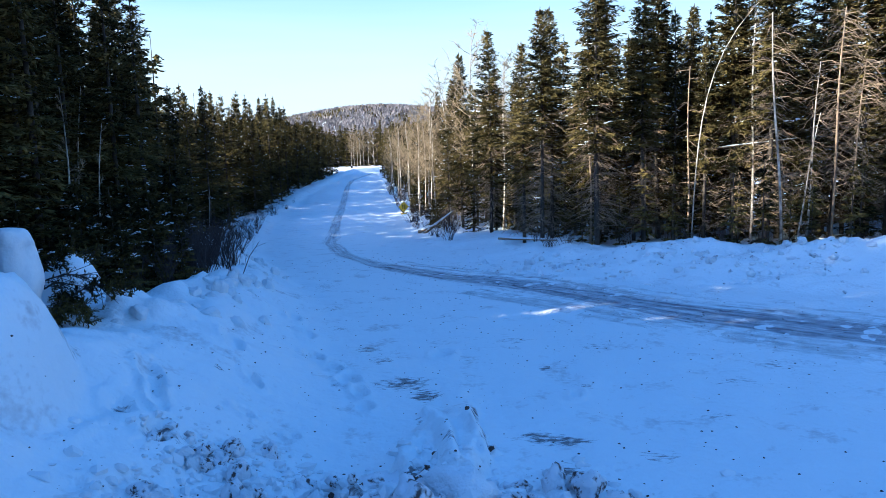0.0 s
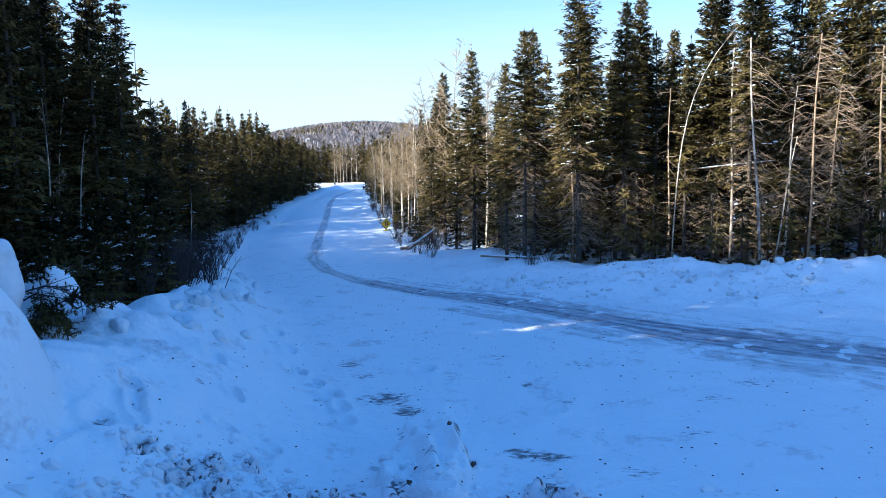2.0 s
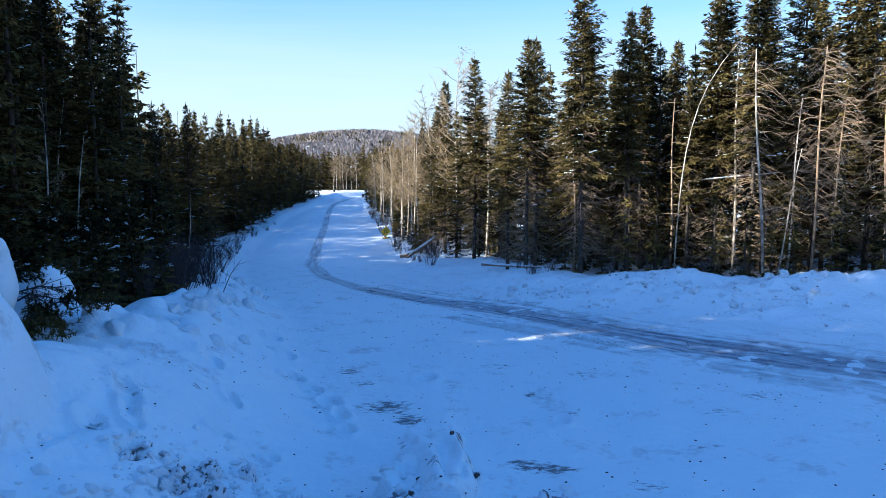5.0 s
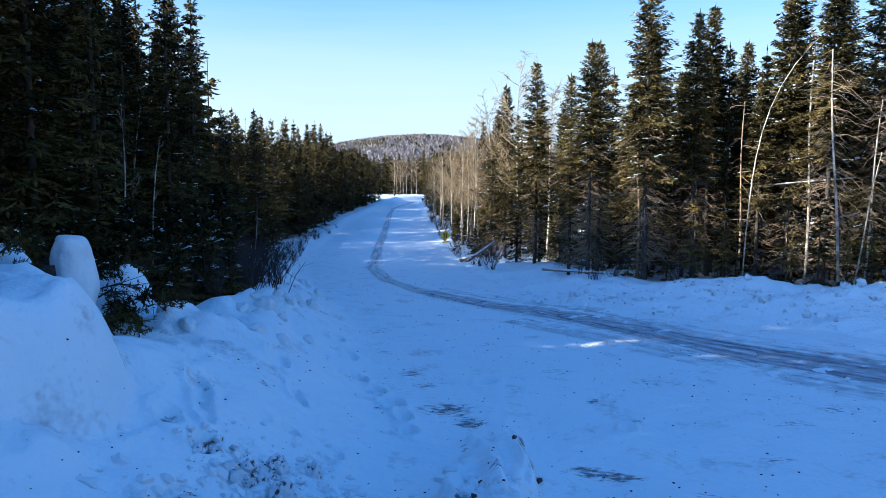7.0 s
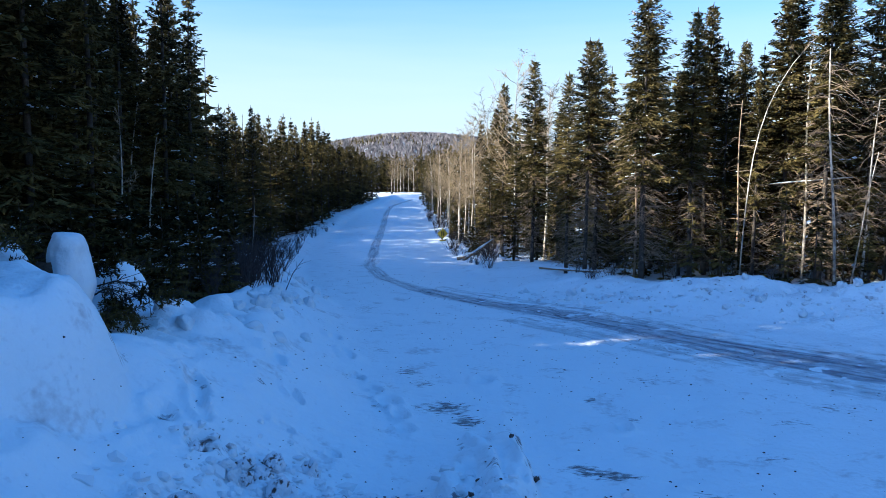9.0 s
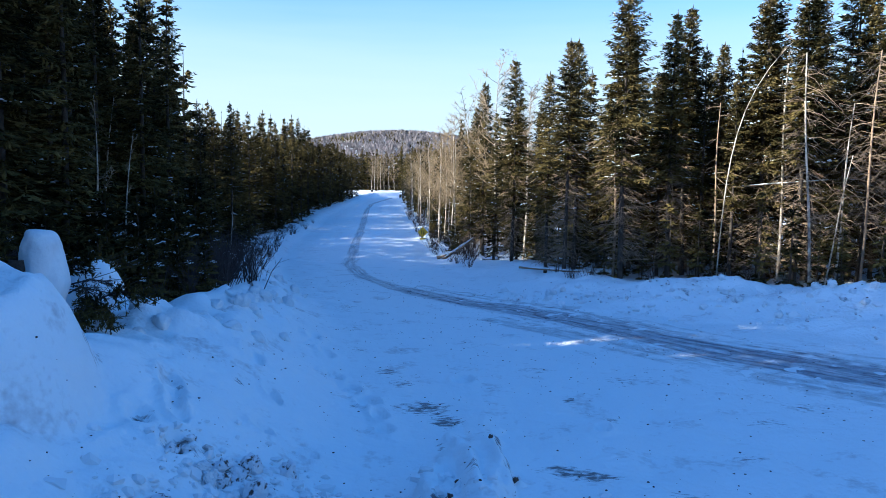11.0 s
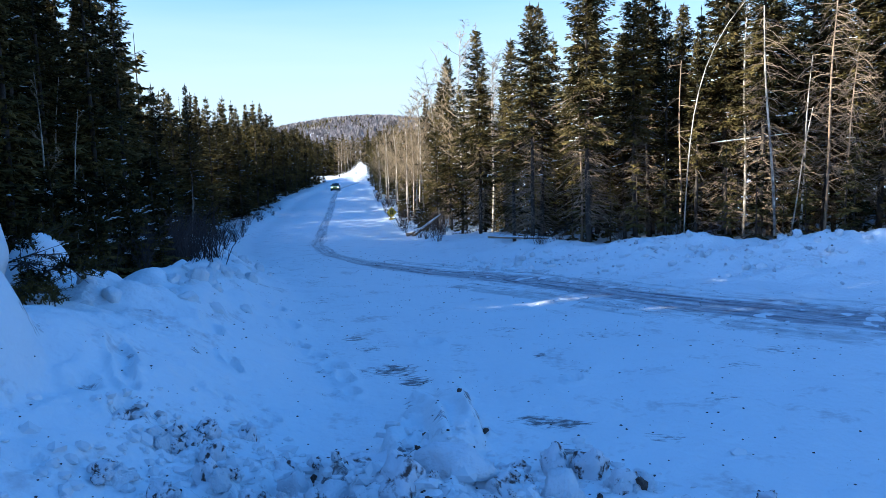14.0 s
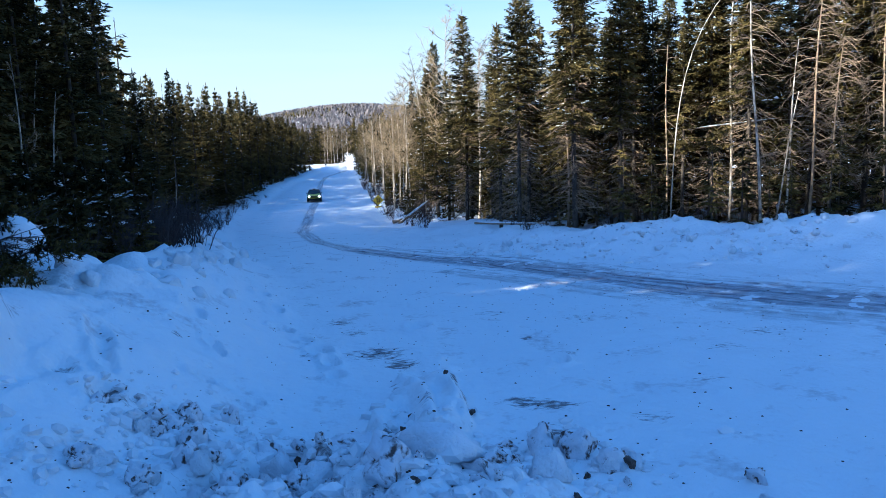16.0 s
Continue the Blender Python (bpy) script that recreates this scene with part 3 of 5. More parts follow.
# spruces that stand out: x, y, height, kind
KEY_RIGHT = ((6.5, 32, 10.6, 1), (6.1, 34.5, 9.9, 0), (7.8, 36, 11.8, 4), (8.5, 30, 13.0, 0), (10.9, 31, 11.8, 3), (13.6, 36, 11.2, 5), (15.6, 37, 12.0, 1),
             (14.5, 30, 13.2, 2), (15.2, 28.5, 13.0, 3), (17.0, 31, 13.5, 0), (18.2, 29, 12.2, 1), (20.0, 28, 13.6, 2), (21.6, 27.2, 14, 0), (23.6, 26.8, 14, 3), (22.6, 29.5, 14.3, 1), (25.6, 26.5, 14, 2), (28, 25.5, 14, 0), (12.3, 33, 12.6, 1), (9.7, 34, 12.2, 2), (19.2, 31.5, 14.6, 0), (20.8, 30.5, 15.2, 1), (24.6, 28.6, 15.5, 2), (16.4, 34, 14.0, 3), (4.8, 55, 13.2, 4), (4.6, 60, 12.0, 0), (5.4, 42, 12.0, 2))
for x, y, h, k in KEY_RIGHT:
    taken.append((x, y))
    plant("spruce", NEAR[k % 4], x, y, rng.uniform(0, 360), h / 13.0, "tall sunlit spruce with bare lower trunk behind the snow bank", "spruce", "spruces along the outer bend")
KEY_LEFT = ((-13.9, 40, 13.2, 2), (-15.2, 38, 12.5, 1), (-18.0, 95, 14.0, 1), (-17.9, 105, 14.6, 0), (-17.5, 80, 13.5, 2), (-19, 85, 13.5, 0), (-16.8, 66, 12.2, 1), (-12.4, 33, 13.4, 0), (-13.3, 35, 13.2, 1), (-14.4, 34, 13.2, 2), (-15.6, 36, 13.6, 0),
            (-13.6, 30.5, 13.2, 1), (-14.8, 31, 13.2, 2), (-12.9, 28.5, 12.8, 0), (-15.5, 29, 13.2, 1), (-14, 26.5, 13.2, 2), (-16.5, 33, 13.6, 2))
for x, y, h, k in KEY_LEFT:
    taken.append((x, y))
    plant("spruce", FULL[k], x, y, rng.uniform(0, 360), h / 13.0, "dark shaded spruce at the edge of the snowy road", "spruce", "spruces along the inner edge")
spread_trees(60, lambda: along(EDGE_R, 10, 46, 8.5, 16, 1), SPRUCES + FAR, 8.5, 11.5, "spruce", "spruce with dead lower branches in the sunlit stand", "spruce", "spruces along the outer bend", 1.1)
spread_trees(66, lambda: along(EDGE_R, 44, 110, 2.6, 7, 1), SPRUCES + FULL, 8.5, 12, "spruce", "spruce among bare birches beside the straight", "spruce", "spruces along the straight", 1.3)
forest(34, lambda: along(EDGE_R, 105, 176, 1.5, 5, 1), FAR, 10, 13, 1.6, "distant sunlit spruces along the straight")
spread_trees(40, lambda: along(EDGE_L, 30, 85, 1.4, 6, -1), FULL, 9.5, 13.5, "spruce", "dark shaded spruce at the edge of the snowy road", "spruce", "spruces along the inner edge", 1.3)
forest(60, lambda: along(EDGE_L, 85, 178, 1.2, 5, -1), FAR, 11, 15.5, 1.4, "distant shaded spruces along the inner edge")
spread_trees(40, lambda: along(EDGE_L, 3, 34, 3.4, 12, -1), FULL, 11.8, 13.3, "spruce", "dark spruce with snow flecks behind the inner bank", "spruce", "spruces behind the inner bank", 1.4)
spread_trees(24, lambda: (rng.uniform(-34, 16), rng.uniform(206, 218)), FAR, 11, 14, "spruce", "snow-dusted spruce beyond the far bend", "spruce", "spruces beyond the far bend", 1.8)
spread_trees(10, lambda: along(EDGE_R, 54, 125, 1.0, 3.2, 1), BARES, 9, 12.5, "birch", "bare pale birch leaning over the roadside", "birch", "bare birches along the straight", 0.9)
forest(120, lambda: along(EDGE_R, 2, 120, 12, 30, 1), LOW, 9, 11.5, 1.5, "dense dark spruce stand behind the sunlit edge")
forest(200, lambda: along(EDGE_R, 8, 60, 6, 16, 1), LOW, 2.5, 4.5, 0.8, "low shaded spruce growth under the tall stand")
# two mostly unseen rows, added to close sun gaps over road and outer bank
spread_trees(14, lambda: along(EDGE_L, 4, 15, 3.2, 7, -1), FULL, 13.5, 15, "spruce", "dark spruce with snow flecks behind the inner bank", "spruce", "spruces behind the inner bank", 1.0)
spread_trees(16, lambda: along(EDGE_L, 5, 17, 4.5, 10, -1), FULL, 16.5, 18, "spruce", "tall dark spruce added behind the inner bank for shade", "spruce", "spruces behind the inner bank", 0.9)
forest(210, lambda: along(EDGE_L, -30, 5, 5, 28, -1), LOW, 13.2, 14.6, 1.3, "dense shaded spruce forest behind the inner bank")
forest(210, lambda: along(EDGE_L, 5, 36, 10, 30, -1), LOW, 13.2, 14.6, 1.3, "dense shaded spruce forest behind the inner bank")
forest(600, lambda: along(EDGE_L, 36, 179, 4, 32, -1), LOW, 11.5, 14, 1.4, "dense shaded spruce forest beside the straight")
forest(100, lambda: along(EDGE_L, 12, 38, 7.0, 13, -1), FAR, 11.5, 13.2, 0.9, "dense shaded spruce forest behind the inner bank")
forest(70, lambda: (rng.uniform(22, 54), rng.uniform(25, 46)), FAR, 10, 13, 1.2, "dense dark spruce stand behind the sunlit edge")
# unseen trees, added to keep leaking sun off the near road
forest(46, lambda: along(EDGE_L, -10, 12, 4.5, 12, -1), FAR, 12.5, 15, 1.0, "dense shaded spruce forest behind the inner bank")
forest(150, lambda: (rng.uniform(-40, 20), rng.uniform(207, 224)), LOW, 11.5, 14.5, 1.2, "dark spruce wall beyond the far bend")
# never in view; added so that less low sky light reaches the snow
forest(90, lambda: (rng.uniform(-40, 45), rng.uniform(-50, -16)), LOW, 11, 14, 2.2, "unseen spruce forest added behind the outlook to cut sky light")
forest(120, lambda: (rng.uniform(-70, 60), rng.uniform(210, 250)), LOW, 10, 13.5, 1.6, "spruce forest beyond the far bend")


def hill_trees():
    """Narrow conifers and bare crowns on the far hill."""
    con, bare = Soup(), Soup()
    r = np.random.default_rng(12)
    n = 14000
    xs, ys = r.uniform(-260, 170, n), 330 + 680 * r.uniform(0, 1, n) ** 0.55
    zs = ground(xs, ys)
    for x, y, z in zip(xs, ys, zs):
        h = r.uniform(4.5, 8)
        if fbm(np.array([x / 90]), np.array([y / 90]), 40, 2)[0] + r.normal(0, 0.16) > 0.19 or y < 540:
            i = len(con.v)
            for lev, w in ((0.12, 1.7), (0.5, 1.1), (1.0, 0.05)):
                for k in range(5):
                    a = 1.2566 * k + lev * 2
                    q = w * r.uniform(0.6, 1.25)
                    con.v.append((x + q * math.cos(a), y + q * math.sin(a), z + h * lev))
            for a in (0, 5):
                con.f += [(i + a + k, i + a + (k + 1) % 5, i + a + 5 + (k + 1) % 5, i + a + 5 + k) for k in range(5)]
        else:
            for k in range(7):
                d = np.array([r.normal(0, 0.35), r.normal(0, 0.35), 1.0])
                bare.kite(np.array([x, y, z + h * 0.1]), d, h * r.uniform(0.6, 0.95), 0.7, np.array([r.normal(), r.normal(), 0.1]), 0.7)
    ob = mesh_object("hill_conifers", con.v, con.f, NEEDLE)
    tagged(ob, "distant dark conifers on the low hill", "conifers", kind="stuff")
    ob = mesh_object("hill_hardwoods", bare.v, bare.f, HILLWOOD)
    tagged(ob, "distant bare grey hardwoods on the snowy hill", "hardwoods", kind="stuff")


hill_trees()


# ---- road surface ----
def ribbon(name, points, width, material, label, lift=0.012, step=0.5):
    """A thin worn strip that follows the snow along a line of points; uv x runs across it."""
    ys = []
    for (ax, ay), (bx, by) in zip(points[:-1], points[1:]):
        n = max(2, int(math.hypot(bx - ax, by - ay) / step))
        ys += [(ax + (bx - ax) * k / n, ay + (by - ay) * k / n) for k in range(n)]
    p = np.array(ys + [points[-1]])
    for q in range(10):
        p[1:-1] = (p[:-2] + 2 * p[1:-1] + p[2:]) / 4
    d = np.gradient(p, axis=0)
    d /= np.linalg.norm(d, axis=1)[:, None]
    nrm = np.column_stack([-d[:, 1], d[:, 0]])
    cols = 13
    verts, faces, uv = [], [], []
    run = np.r_[0, np.cumsum(np.linalg.norm(np.diff(p, axis=0), axis=1))]
    for j in range(cols):
        q = p + nrm * (width * np.interp(p[:, 1], (16, 22, 32), (1, 0.75, 0.5)) * (j / (cols - 1) - 0.5))[:, None]
        verts += np.column_stack([q, ground(q[:, 0], q[:, 1]) + lift]).tolist()
    n = len(p)
    for j in range(cols - 1):
        for i in range(n - 1):
            faces.append((j * n + i, j * n + i + 1, (j + 1) * n + i + 1, (j + 1) * n + i))
    ob = mesh_object(name, verts, faces, material, smooth_shade=True)
    layer = ob.data.uv_layers.new(name="across")
    coords = np.zeros(len(ob.data.loops) * 2)
    li = np.zeros(len(ob.data.loops), int)
    ob.data.loops.foreach_get("vertex_index", li)
    coords[0::2], coords[1::2] = (li // n) / (cols - 1), run[li % n] / 10
    layer.data.foreach_set("uv", coords)
    return tagged(ob, label, "tyre track", kind="structure")


def worn_material(name, colour, streaks, low, high):
    """Dirty packed snow that shows in streaks along the strip and leaves clean snow between."""
    m = bpy.data.materials.new(name)
    m.use_nodes = True
    n, l = m.node_tree.nodes, m.node_tree.links
    b, out = n["Principled BSDF"], n["Material Output"]
    uv = n.new("ShaderNodeUVMap")
    uv.uv_map = "across"
    sep = n.new("ShaderNodeSeparateXYZ")
    l.new(uv.outputs[0], sep.inputs[0])
    mp = n.new("ShaderNodeMapping")
    mp.inputs["Scale"].default_value = (streaks, 1.6, 1)
    l.new(uv.outputs[0], mp.inputs[0])
    t1 = n.new("ShaderNodeTexNoise")
    t1.inputs["Scale"].default_value, t1.inputs["Detail"].default_value, t1.inputs["Roughness"].default_value = 1.0, 6, 0.65
    l.new(mp.outputs[0], t1.inputs["Vector"])
    geo = n.new("ShaderNodeNewGeometry")
    t2 = n.new("ShaderNodeTexNoise")
    t2.inputs["Scale"].default_value, t2.inputs["Detail"].default_value = 3.0, 6
    l.new(geo.outputs["Position"], t2.inputs["Vector"])
    s = n.new("ShaderNodeMath")
    s.operation = "MULTIPLY_ADD"
    l.new(t2.outputs[0], s.inputs[0])
    s.inputs[1].default_value = 0.45
    l.new(t1.outputs[0], s.inputs[2])
    # fades out to both edges of the strip
    e = n.new("ShaderNodeMath")
    e.operation = "PINGPONG"
    e.inputs[1].default_value = 0.5
    l.new(sep.outputs[0], e.inputs[0])
    f = n.new("ShaderNodeMapRange")
    f.inputs[1].default_value, f.inputs[2].default_value, f.inputs[3].default_value, f.inputs[4].default_value = 0.0, 0.32, -0.55, 0.0
    l.new(e.outputs[0], f.inputs[0])
    a = n.new("ShaderNodeMath")
    a.operation = "ADD"
    l.new(s.outputs[0], a.inputs[0])
    l.new(f.outputs[0], a.inputs[1])
    r = n.new("ShaderNodeMapRange")
    r.inputs[1].default_value, r.inputs[2].default_value, r.inputs[4].default_value = low, high, 0.76
    l.new(a.outputs[0], r.inputs[0])
    b.inputs["Base Color"].default_value, b.inputs["Roughness"].default_value = (*colour, 1), 0.6
    clear = n.new("ShaderNodeBsdfTransparent")
    mix = n.new("ShaderNodeMixShader")
    l.new(r.outputs[0], mix.inputs[0])
    l.new(clear.outputs[0], mix.inputs[1])
    l.new(b.outputs[0], mix.inputs[2])
    l.new(mix.outputs[0], out.inputs[0])
    return m


WORN = worn_material("worn_track", (0.13, 0.115, 0.165), 16, 0.50, 0.95)
MID = worn_material("half_worn_track", (0.20, 0.185, 0.22), 8, 0.52, 1.1)
FAINT = worn_material("faint_track", (0.34, 0.33, 0.35), 6, 0.64, 1.15)
TRACK = ((44, -1), (26, 5.2), (15, 11.5), (10.0, 15.5), (7.3, 18.2), (5.58, 20.9), (3.2, 23.9), (0.9, 26.6), (-0.9, 30.0), (-2.9, 35.5), (-4.5, 45), (-6.4, 70), (-8.0, 100), (-9.7, 130), (-10.2, 150), (-8.4, 168), (-7.2, 182))
ribbon("tyre_track", TRACK[8:], 3.4, MID, "grey wheel ruts along the straight snowy road")
ribbon("tyre_track", TRACK[:9], 4.1, WORN, "dark worn wheel ruts curving through the packed snow")
ribbon("tyre_track", tuple((x + 0.9, y + 1.1) for x, y in TRACK[1:9]), 2.6, FAINT, "faint grey wheel marks beside the main ruts")
ribbon("tyre_track", tuple((x - 1.0, y - 1.6) for x, y in TRACK[:7]), 3.6, FAINT, "faint grey wheel marks on the near side of the ruts")


def scatter_gravel():
    """Dark grit and small frozen clods on the snow, thickest along the ruts and on the heap."""
    s = Soup()
    r = np.random.default_rng(3)
    pts = []
    line = np.array(TRACK[1:10])
    for k in range(1300):
        i = r.integers(len(line) - 1)
        p = line[i] + (line[i + 1] - line[i]) * r.uniform()
        pts.append((*(p + r.normal(0, (1.4, 2.6)[k % 2], 2)), 0.008 + 0.024 * r.uniform() ** 3))
    for k in range(900):
        pts.append((r.uniform(-4, 9), r.uniform(6, 22), 0.006 + 0.022 * r.uniform() ** 2.2))
    for k in range(420):
        pts.append((r.normal(-0.5, 1.7), r.normal(7.4, 0.9), 0.006 + 0.02 * r.uniform() ** 2))
    for k in range(120):
        t = r.uniform()
        pts.append((2.5 + 12 * t + r.normal(0, 0.5), 28.2 - 6.2 * t + r.normal(0, 0.8), r.uniform(0.012, 0.04)))
    a = np.array(pts)
    z = ground(a[:, 0], a[:, 1])
    for (x, y, q), h in zip(pts, z):
        s.lump((x, y, h), q, r, r.uniform(0.3, 0.8))
    ob = mesh_object("gravel", s.v, s.f, STONE)
    tagged(ob, "dark grit and frozen crumbs strewn over the snow", "gravel", kind="stuff")


scatter_gravel()


# ---- snow clods ----
def clod_mesh(seed, material):
    """A broken block of ploughed snow with chipped, uneven faces."""
    bm = bmesh.new()
    bmesh.ops.create_icosphere(bm, subdivisions=3, radius=0.5)
    off = Vector((seed * 3.7, seed * 1.3, 0))
    r = random.Random(seed)
    cuts = [(Vector((r.uniform(-1, 1), r.uniform(-1, 1), r.uniform(-0.6, 1))).normalized(), r.uniform(0.24, 0.40)) for k in range(7)]
    for v in bm.verts:
        for nrm, d in cuts:
            over = v.co.dot(nrm) - d
            if over > 0:
                v.co -= nrm * over * 0.95
        n = noise.noise(v.co * 3.5 + off) * 0.16 + noise.noise(v.co * 8 + off) * 0.12 + noise.noise(v.co * 17 + off) * 0.05
        v.co += v.co.normalized() * n
    me = bpy.data.meshes.new("snow_clod")
    bm.to_mesh(me)
    bm.free()
    me.polygons.foreach_set("use_smooth", np.ones(len(me.polygons), bool))
    me.materials.append(material)
    return me


CLODS = [clod_mesh(i, CLOD) for i in range(8)]
BLOCKS = [clod_mesh(i + 30, BLOCK) for i in range(8)]
CRUSTS = [clod_mesh(i + 20, EARTH) for i in range(8)]
LUMPS = [clod_mesh(i + 8, SNOW) for i in range(8)]


def clod(k, x, y, size, turn, sink=0.25, stock=CLODS, label="broken clod of dirty ploughed snow on the heap", group="clods on the ploughed heap"):
    ob = new("snow_clod", stock[k % 8])
    ob.matrix_world = pose(x, y, gz(x, y) + size * (0.42 - sink), turn * 0.3, turn * 0.7, turn) @ Matrix.Diagonal((size, size * 0.8, size * 0.75, 1))
    tagged(ob, label, "snow clod", group)


# the largest blocks of the heap
for k, (x, y, size) in enumerate(((-0.22, 8.2, 0.66), (1.49, 8.4, 0.42), (2.0, 8.5, 0.62), (2.35, 8.3, 0.55), (2.62, 7.85, 0.52), (-2.5, 8.8, 0.28), (-2.2, 9.1, 0.36), (-2.24, 8.75, 0.34), (-1.75, 9.3, 0.36), (-2.0, 8.5, 0.42), (-1.2, 8.5, 0.5), (-2.8, 7.5, 0.35), (0.3, 8.1, 0.4), (-3.07, 8.7, 0.3))):
    clod(k, x, y, size, k * 47.0, 0.34)
for k, (x, y, size) in enumerate(((0.72, 7.8, 0.85), (1.15, 7.6, 0.6), (-0.97, 8.0, 0.6), (-1.4, 7.5, 0.5), (-0.6, 7.5, 0.55), (0.1, 7.3, 0.7), (1.8, 7.5, 0.6), (-1.9, 7.8, 0.4))):
    clod(k, x, y, size, k * 61.0, 0.38, CLODS if k % 2 else BLOCKS, "broken block of snow in the ploughed heap")
r = np.random.default_rng(5)
for k in range(110):
    x, y = r.normal(-0.2, 1.5), r.normal(7.4, 0.6)
    if k % 5 < 3:
        clod(k, x, y, 0.14 + 0.26 * r.uniform() ** 2, r.uniform(0, 360), r.uniform(0.25, 0.45), BLOCKS, "broken block of snow in the ploughed heap")
    else:
        clod(k + 3, x, y, 0.12 + 0.24 * r.uniform() ** 2, r.uniform(0, 360), r.uniform(0.15, 0.35))


def snow_rubble():
    """Crumbled snow between the blocks of the heap and below the outer bank's crest."""
    s = Soup()
    bm = bmesh.new()
    bmesh.ops.create_icosphere(bm, subdivisions=1, radius=1.0)
    ball = [v.co.copy() for v in bm.verts]
    faces = [tuple(v.index for v in f.verts) for f in bm.faces]
    bm.free()
    g = np.random.default_rng(15)
    n = 1500
    x, y = g.normal(-0.3, 1.55, n), g.normal(7.6, 0.75, n)
    x[1100:1300], y[1100:1300] = g.normal(-2.0, 0.6, 200), g.normal(8.7, 0.5, 200)
    t = g.uniform(0, 1, 200)
    x[1300:], y[1300:] = 3.0 + 11 * t + g.normal(0, 0.6, 200), 27.2 - 6.2 * t + g.normal(0, 0.8, 200)
    size = 0.018 + 0.075 * g.uniform(0, 1, n) ** 2.5
    size[1300:] *= 1.6
    z, lo = ground(x, y), g.uniform(0.8, 1.7, n)
    for k in range(n):
        i, off, q = len(s.v), Vector((k * 1.7, k * 0.3, 0)), size[k]
        for c in ball:
            w = q * (1 + 0.7 * noise.noise(c * 1.3 + off))
            s.v.append((x[k] + c.x * w * lo[k], y[k] + c.y * w, z[k] + q * 0.05 + c.z * w * 0.85))
        s.f += [tuple(i + j for j in f) for f in faces]
    tagged(new("snow_rubble", s.data("snow_rubble", RUBBLE)), "crumbled dirty snow between the blocks", "snow rubble", kind="stuff")


snow_rubble()
for k in range(22):
    clod(k, r.normal(0.2, 1.2), r.normal(7.9, 0.5), r.uniform(0.05, 0.12), r.uniform(0, 360), 0.3, CRUSTS, "dark lump of frozen earth in the snow heap", "earth lumps on the ploughed heap")
for k, (x, y, size) in enumerate(((0.22, 8.5, 0.2), (0.3, 8.35, 0.16), (-0.55, 8.35, 0.12), (2.3, 8.6, 0.16), (2.75, 7.75, 0.2), (-2.45, 8.85, 0.15), (0.12, 9.7, 0.11), (1.3, 9.6, 0.1), (1.05, 10.6, 0.09))):
    clod(k, x, y, size, k * 83.0, 0.2, CRUSTS, "dark lump of frozen earth in the snow heap", "earth lumps on the ploughed heap")
for k in range(40):
    t = r.uniform()
    clod(k, 3.5 + 10 * t + r.normal(0, 0.5), 26.6 - 6 * t + r.normal(0, 0.9), r.uniform(0.06, 0.2), r.uniform(0, 360), 0.3, CLODS, "small dirty clod of snow on the outer bank", "lumps on the outer bank")
for k in range(34):
    t = r.uniform()
    clod(k, 2.5 + 13 * t + r.normal(0, 0.5), 27.6 - 6 * t + r.normal(0, 0.9), r.uniform(0.12, 0.4), r.uniform(0, 360), 0.35, LUMPS, "clean lump of snow on the outer bank", "lumps on the outer bank")
for k in range(60):
    y = r.uniform(12, 30)
    clod(k, float(np.interp(y, [p[1] for p in EDGE_L[:9]], [p[0] for p in EDGE_L[:9]])) + abs(r.normal(0, 0.9)), y, r.uniform(0.15, 0.6), r.uniform(0, 360), 0.45, LUMPS, "clean lump of snow on the inner bank", "lumps on the inner bank")


# ---- beside the camera: the inner bank ----
def snowy_stump(x, y):
    base = new("stump")
    base.matrix_world = pose(x, y, gz(x, y))
    bm = bmesh.new()
    bmesh.ops.create_icosphere(bm, subdivisions=4, radius=1.0)
    for v in bm.verts:
        u = v.co.z
        rho = max(1e-4, math.hypot(v.co.x, v.co.y))
        q = 0.31 * (rho ** 0.5 if u > 0 else 1 + 0.12 * u) / rho
        q *= 1 + 0.42 * noise.noise(v.co * 1.1 + Vector((0, 3, 1))) + 0.07 * noise.noise(v.co * 3.4)
        v.co = Vector((v.co.x * q - 0.03 * u, v.co.y * q, 1.2 + (0.36 * u if u > 0 else 0.85 * u) + 0.03 * noise.noise(v.co * 1.7)))
    me = bpy.data.meshes.new("snow_cap")
    bm.to_mesh(me)
    bm.free()
    me.polygons.foreach_set("use_smooth", np.ones(len(me.polygons), bool))
    me.materials.append(SNOW)
    new("snow_cap", me).parent = base
    # dark wood offset to the left, standing in for the shaded hollow
    s = Soup()
    s.tube([np.array([-0.27, -0.06, k * 0.28 - 0.3]) for k in range(6)], [0.3, 0.27, 0.24, 0.24, 0.23, 0.2], 9)
    new("stump_wood", s.data("stump_wood", BARK, True)).parent = base
    return tagged(base, "old stump under a thick rounded cap of snow", "stump")


snowy_stump(-5.95, 11.4)


